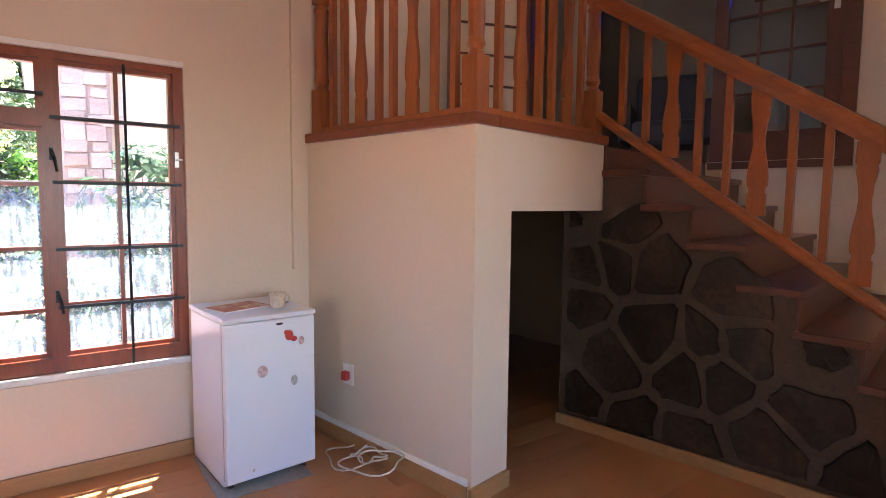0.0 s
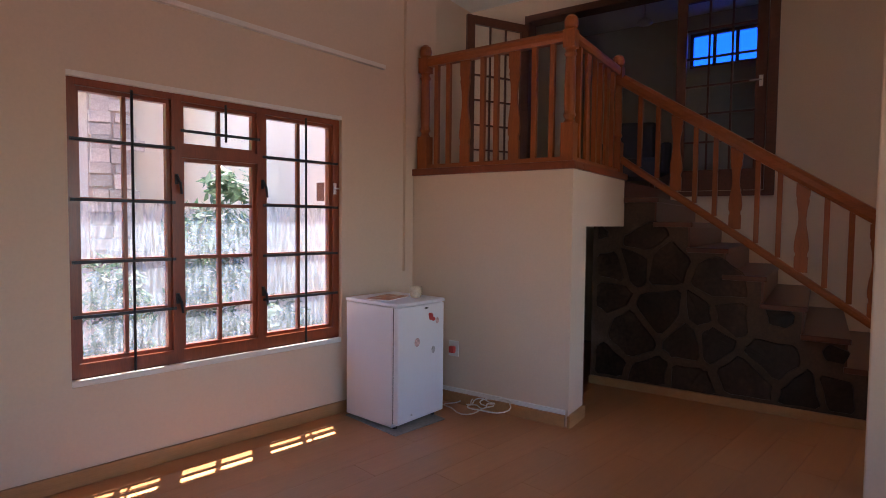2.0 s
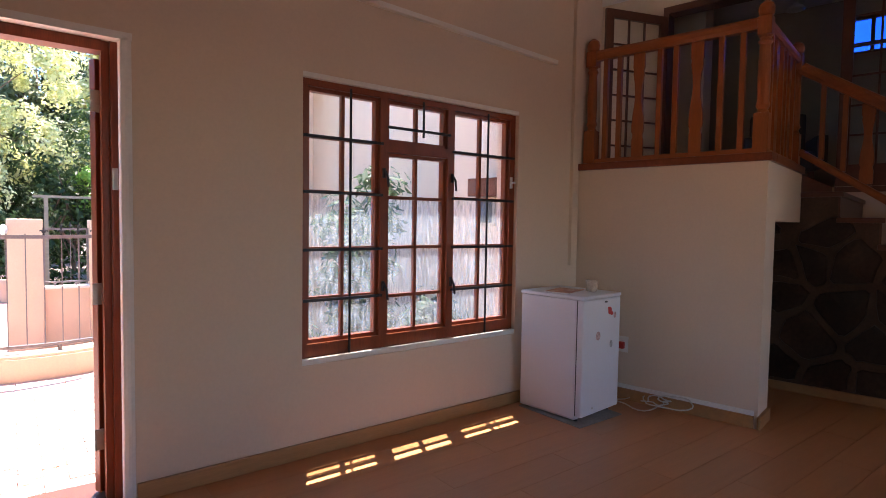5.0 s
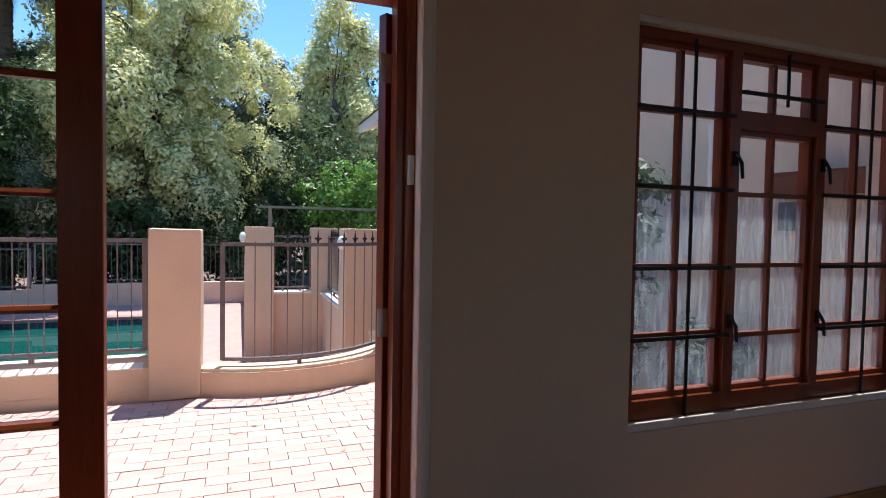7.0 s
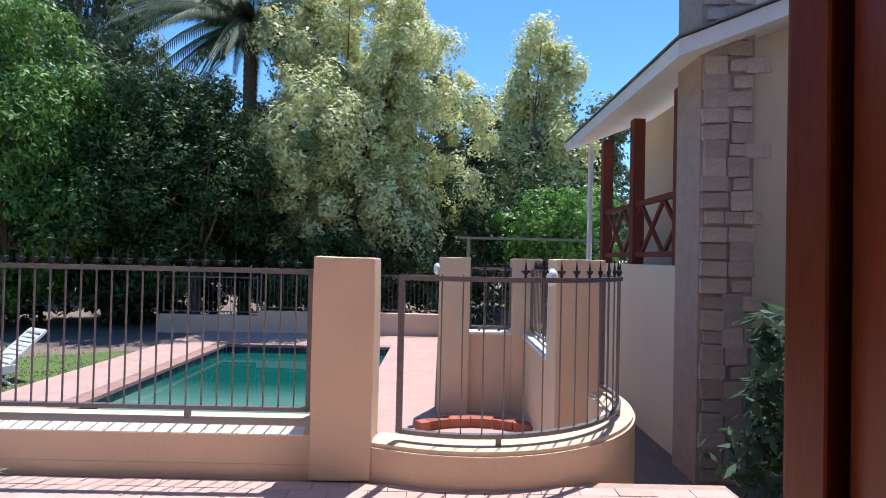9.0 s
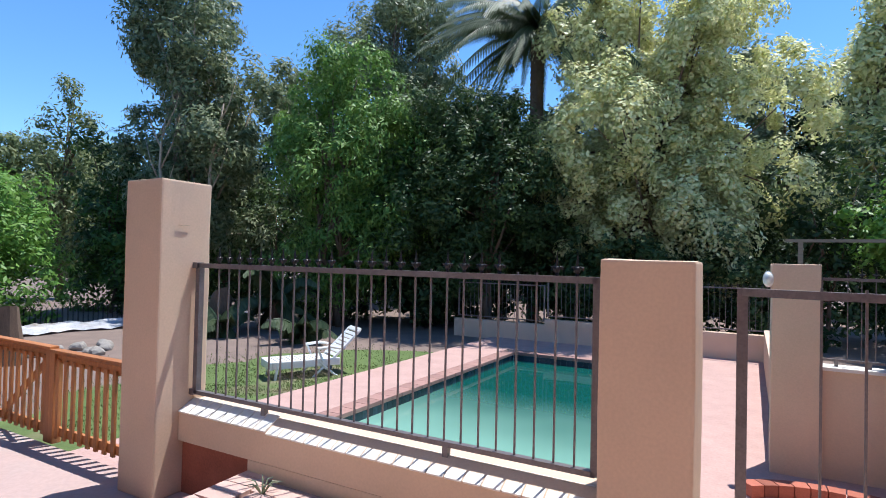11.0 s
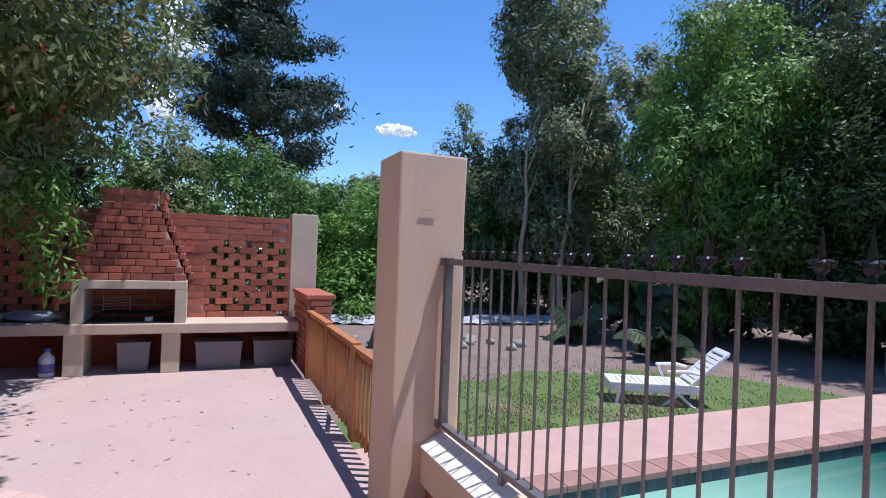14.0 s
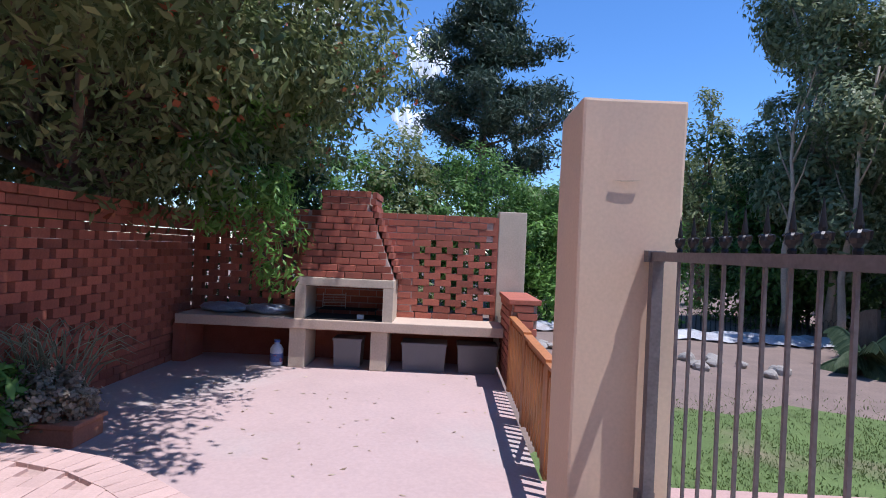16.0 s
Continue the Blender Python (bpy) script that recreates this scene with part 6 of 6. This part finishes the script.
for q in hb:
    part("twig", tube(B(), [(-10.9, 1.6, 3.4), ((q[0] - 10.9) / 2, (q[1] + 1.6) / 2, q[2] + 0.9), q[:3]], [0.03, 0.02, 0.006], 5), BARK, hang)
P, D = clumps(hb, 90, 42, 0.13, 90)
c = new("foliage", leaf_mesh("foliage", P, D, 0.11, 0.03, L_BRIGHT, 1.0, 90))
c.parent = hang


# palms
def palm(name, x, y, h, n, reach, label, trunk=0.2, base=LAWN, seed=1, lift=0.6, leaflet=0.5):
    ob = thing(name, pose(0, 0, 0), label, "palm")
    g = random.Random(seed)
    bm = B()
    if h > 1:
        rings = int(h / 0.22)
        for i in range(rings):
            z = base + h * i / rings
            lathe(bm, [(trunk * 1.06, 0), (trunk * 0.92, h / rings)], (x, y, z), 10)
        part("trunk", bm, BARK, ob)
    else:
        lathe(bm, [(trunk, 0), (trunk * 0.7, max(0.15, h))], (x, y, base), 8)
        part("trunk", bm, BARK, ob)
    for k in range(n):
        a = k * 2.4 + g.uniform(-0.2, 0.2)
        up = lift * g.uniform(-0.5, 1.7)
        r = reach * g.uniform(0.8, 1.15)
        pts = []
        for i in range(11):
            f = i / 10
            pts.append(Vector((x + r * f * math.cos(a), y + r * f * math.sin(a), base + h + r * (up * f - (0.55 + 0.35 * up) * f * f))))
        bm = tube(B(), pts, [0.03 * (1 - 0.08 * i) for i in range(11)], 4)
        for i in range(1, 60):
            f = i / 60 * 10
            j = min(9, int(f))
            p = pts[j].lerp(pts[j + 1], f - j)
            d = (pts[j + 1] - pts[j]).normalized()
            s = d.cross(Vector((0, 0, 1))).normalized()
            ln = leaflet * math.sin(min(1, (i + 8) / 26) * 1.57) * (1.15 - i / 68) * g.uniform(0.85, 1.1)
            for q in (-1, 1):
                tip = p + (q * s * 0.6 + d * 0.5 + Vector((0, 0, -0.85))).normalized() * ln
                mid = p.lerp(tip, 0.45) + Vector((0, 0, 0.05 * ln))
                w = d * 0.026
                bm.faces.new([bm.verts.new(v) for v in (p - w, mid - w * 1.3, tip, mid + w * 1.3, p + w)])
        part("frond", bm, L_PALM, ob)
    return ob


x, y = at(19.8, 20.0)
palm("feather_palm", x, y, 10.4, 44, 4.3, "tall feather palm with a ringed grey trunk", 0.24, seed=3, lift=0.45, leaflet=0.9)
x, y = at(45.5, 17.0)
palm("small_palm", x, y, 0.9, 15, 1.5, "low bushy palm under the trees", 0.2, seed=5, lift=1.1)
x, y = at(43.0, 14.5)
palm("small_palm", x, y, 0.25, 12, 0.85, "low bushy palm at the edge of the lawn", 0.16, seed=6, lift=1.0)
x, y = at(50.5, 16.0)
palm("small_palm", x, y, 0.35, 12, 0.95, "low bushy palm beside the pale stems", 0.16, seed=7, lift=1.0)
# slender pale stems in front of the gum tree
for k, (yaw, d, h, lean) in enumerate(((56.2, 20.0, 6.6, 0.25), (52.6, 20.0, 7.0, 0.9))):
    x, y = at(yaw, d)
    stem = thing("bare_stem", pose(x, y, LAWN), "slender pale bare tree stem", "tree trunk", "bare stems")
    part("trunk", tube(B(), [(lean * (i / 8) ** 1.5 + 0.12 * math.sin(i * 1.7 + k), 0, h * i / 8) for i in range(9)], [0.11 - 0.011 * i for i in range(9)], 8), PALEBARK, stem, smooth=True)
    for i in range(6):
        z, bx0 = h * (0.5 + 0.08 * i), lean * (0.5 + 0.08 * i) ** 1.5
        q = 1 if i % 2 else -1
        part("branch", tube(B(), [(bx0, 0, z), (bx0 + 0.5 * q, 0, z + 0.7), (bx0 + 0.85 * q, 0, z + 1.5)], [0.035, 0.02, 0.008], 5), PALEBARK, stem, smooth=True)

# stumps, rocks and grass
for k, (x, y, r, h) in enumerate(((-14.6, 8.9, 0.34, 1.0), (-15.1, 14.2, 0.30, 1.15), (-15.5, 14.7, 0.24, 0.9))):
    bm = B()
    ring = 14
    rows = []
    for j in range(6):
        rows.append([bm.verts.new((x + (r * (1.35 - 0.13 * j) * (1 + 0.16 * math.sin(3 * a + k))) * math.cos(a) + 0.03 * j, y + r * (1.35 - 0.13 * j) * math.sin(a), LAWN + h * j / 5 + (0.12 * math.cos(a) if j == 5 else 0))) for a in (6.283 * q / ring for q in range(ring))])
    for p, q in zip(rows, rows[1:]):
        for i in range(ring):
            bm.faces.new((p[i], p[(i + 1) % ring], q[(i + 1) % ring], q[i]))
    bm.faces.new(rows[-1])
    solid("tree_stump", bm, BARK, "weathered rough tree stump on the soil", "stump", group="stumps")
rng = random.Random(21)
for k in range(24):
    f = k / 24
    x, y = -15.6 + rng.uniform(-0.6, 0.6) + 1.5 * f, 7.6 + 4.5 * f + rng.uniform(-0.3, 0.3)
    bm = B()
    bmesh.ops.create_icosphere(bm, subdivisions=2, radius=rng.uniform(0.08, 0.18))
    for v in bm.verts:
        v.co = Vector((v.co.x * 1.3, v.co.y, v.co.z * 0.7)) + 0.05 * noise.noise_vector(v.co * 5 + Vector((k, 0, 0)))
    solid("edging_rock", bm, ROCK, "pale rock edging the soil bed", "rock", group="edging rocks", m=pose(x, y, LAWN + 0.06))
wire = thing("wire_fence", pose(0, 0, 0), "low looped wire fence along the soil bed", "fence")
bm = B()
for k in range(90):
    y = 7.2 + 0.13 * k
    x = -20.2 + 0.16 * (y - 7.2)
    tube(bm, [(x, y, LAWN), (x, y, LAWN + 0.55), (x, y + 0.06, LAWN + 0.62), (x, y + 0.12, LAWN + 0.55), (x, y + 0.12, LAWN)], 0.007, 4)
tagged(part("wire_loops", bm, BLACKSTEEL, wire), kind="stuff")
g = np.random.default_rng(7)
n = 42000
gx, gy = g.uniform(-14.5, -8.42, n), g.uniform(7.3, 15.0, n)
dense = np.exp(-((gx + 9.2) / 1.9) ** 2 - ((gy - 9.6) / 3.2) ** 2)
tufts = 0.5 + 0.5 * np.sin(gx * 3.1 + 1.3 * np.sin(gy * 2.3)) * np.sin(gy * 2.7 + 1.1 * np.sin(gx * 1.9))
keep = g.uniform(0, 1, n) < dense * 1.25 * np.clip(tufts * 1.7, 0.12, 1)
P = np.stack([gx, gy, np.full(n, LAWN + 0.02)], 1)[keep]
grass = tagged(new("grass", leaf_mesh("grass", P, np.tile((0.0, 0.9, 0.3), (len(P), 1)), 0.055, 0.011, L_GRASS, -2.5, 7)), "short patchy green lawn grass", "grass", kind="stuff")
# fallen leaves on the terrace and patio
for nm, x0, x1, y0, y1, z, n in (("fallen_leaves", -10, -6.7, 2.4, 6.0, TERR, 90), ("fallen_leaves", -4.6, -0.6, 3.8, 6.0, PATIO, 26)):
    P = np.stack([g.uniform(x0, x1, n), g.uniform(y0, y1, n), np.full(n, z + 0.006)], 1)
    tagged(new(nm, leaf_mesh(nm, P, np.tile((0, 0, 4.0), (n, 1)), 0.05, 0.02, L_STRAW, 0, 3)), "dry fallen leaves scattered on the paving", "leaves", kind="stuff")

# weed at the corner of the patio
weed = thing("weed", pose(-4.47, 5.98, PATIO), "small straggly weed between the pavers", "weed")
for k in range(9):
    a = k * 2.4
    part("blade", tube(B(), [(0, 0, -0.01), (0.05 * math.cos(a), 0.05 * math.sin(a), 0.06), (0.11 * math.cos(a), 0.11 * math.sin(a), 0.05 + 0.012 * (k % 3))], [0.004, 0.005, 0.001], 4), L_SEDGE, weed)
# pale plastic sheet along the soil bed
bm = B()
rows = []
for i in range(61):
    f = i / 60
    cx, cy = -18.9 + 1.2 * f, 7.2 + 11.5 * f
    rows.append([bm.verts.new((cx + (j - 4) * 0.13 + 0.12 * math.sin(i * 0.7), cy, LAWN + 0.03 + (0.16 + 0.10 * noise.noise((i * 0.45, j * 0.8, 3.0))) * math.sin(math.pi * j / 8) + 0.02 * ((i * 7 + j * 5) % 3))) for j in range(9)])
for p, q in zip(rows, rows[1:]):
    for j in range(8):
        bm.faces.new((p[j], p[j + 1], q[j + 1], q[j]))
sheet = solid("plastic_sheet", bm, mat("pale_plastic_sheet", (0.42, 0.42, 0.44), 0.5, var=0.3, scale=5, fine=30, bump=0.01, second=(0.24, 0.20, 0.18), patch=0.10, patch_scale=1.5), "crumpled pale plastic sheet lying along the soil bed", "sheet")
sheet.modifiers.new("thickness", "SOLIDIFY").thickness = 0.006

# planter with dry flowers and grass at the foot of the honeycomb wall
pot = thing("planter", pose(-7.42, 2.75, TERR), "terracotta trough with dry flower heads and arching grass", "planter")
bm = B()
box(bm, -0.17, -0.42, 0, 0.17, 0.25, 0.13, bev=0.012), box(bm, -0.19, -0.44, 0.131, 0.19, 0.27, 0.165, bev=0.01)
part("trough", bm, TERRACOTTA, pot)
P, D = clumps([(0.0, -0.15, 0.27, 0.27, 0.42, 0.22)], 2600, 22, 0.04, 5)
c = tagged(new("dry_flower_mound", leaf_mesh("dry_flower_mound", P, D, 0.045, 0.032, L_STRAW, 0, 5)), kind="stuff")
c.parent = pot
bm = B()
rng = random.Random(4)
for k in range(90):
    a, r, h = rng.uniform(0, 6.28), rng.uniform(0.2, 0.55), rng.uniform(0.45, 0.9)
    s = Vector((-0.30 + rng.uniform(-0.08, 0.12), rng.uniform(-0.5, -0.05), 0.10))
    pts = [s + Vector((r * f * math.cos(a), r * f * math.sin(a), h * (2.2 * f - 1.5 * f * f))) for f in (0, 0.25, 0.5, 0.75, 1.0)]
    tube(bm, pts, [0.006, 0.006, 0.005, 0.004, 0.001], 3)
part("arching_grass", bm, L_SEDGE, pot)
fern = thing("leafy_plant", pose(-7.15, 2.35, TERR), "bright green broad-leaved plant beside the trough", "plant")
P, D = clumps([(0, 0, 0.35, 0.3, 0.35, 0.3)], 130, 14, 0.08, 6)
c = new("foliage", leaf_mesh("foliage", P, D, 0.16, 0.05, L_BRIGHT, 0.6, 6))
c.parent = fern
part("stems", limbs(B(), (0, 0, 0), (0, 0, 0.4), 0.02, [(0.1, 0.1, 0.4, 1, 1, 1), (-0.1, 0.1, 0.4, 1, 1, 1)], 3), BARK, fern)
# bushes outside the window
for k, (x, y, w, h) in enumerate(((1.12, 5.6, 1.15, 2.75), (1.45, 6.5, 0.8, 2.3), (0.55, 6.6, 1.0, 1.7), (1.5, 4.9, 0.6, 1.4))):
    tree("window_bush", x, y, h, mass(w, h, 0.3, 10, 95 + k, 0.9, 0.2), (0.14, 0.045), L_WINDOW, "green shrub with pointed leaves outside the window", "shrub", per=40, leaves=40, spread=0.16, seed=95 + k, group="shrubs by the window", trunk=0.03)
# unseen shrubs added behind the openwork wall so its gaps look dark
for k, (x, y, w, h) in enumerate(((BX - 1.2, 1.9, 1.5, 3.2), (BX - 1.3, 3.0, 1.4, 2.9))):
    tree("backing_bush", x, y, h, mass(w, h, 0.4, 10, 120 + k, 0.9, 0.2), (0.14, 0.045), L_DARK, "added unseen dark shrub backing the openwork brick wall", "shrub", per=40, leaves=40, spread=0.2, seed=120 + k, group="shrubs behind the brick wall", trunk=0.04)
# clouds
for k, (yaw, el, d, w, h) in enumerate(((72.3, 12.0, 900, 75, 34), (78.2, 14.0, 900, 22, 22), (93.0, 18.0, 900, 80, 110), (94.5, 12.0, 900, 65, 90), (71.5, 9.6, 900, 30, 16), (104, 22, 900, 100, 130))):
    a = radians(yaw)
    bm = B()
    rng = random.Random(k)
    for j in range(70):
        s = bmesh.ops.create_icosphere(bm, subdivisions=2, radius=1)["verts"]
        m = Matrix.Translation((rng.gauss(0, 0.16) * w, rng.gauss(0, 0.1) * w, abs(rng.gauss(0, 0.15)) * h)) @ Matrix.Diagonal((w * rng.uniform(0.03, 0.10), w * 0.06, h * rng.uniform(0.06, 0.20), 1))
        bmesh.ops.transform(bm, matrix=m, verts=s)
    solid("backdrop_cloud", bm, CLOUD, "small white fair-weather cloud", "cloud", "structure", smooth=True, m=pose(-2.1 - d * math.sin(a), 3.6 + d * math.cos(a), d * math.tan(radians(el)), 0, 0, yaw))
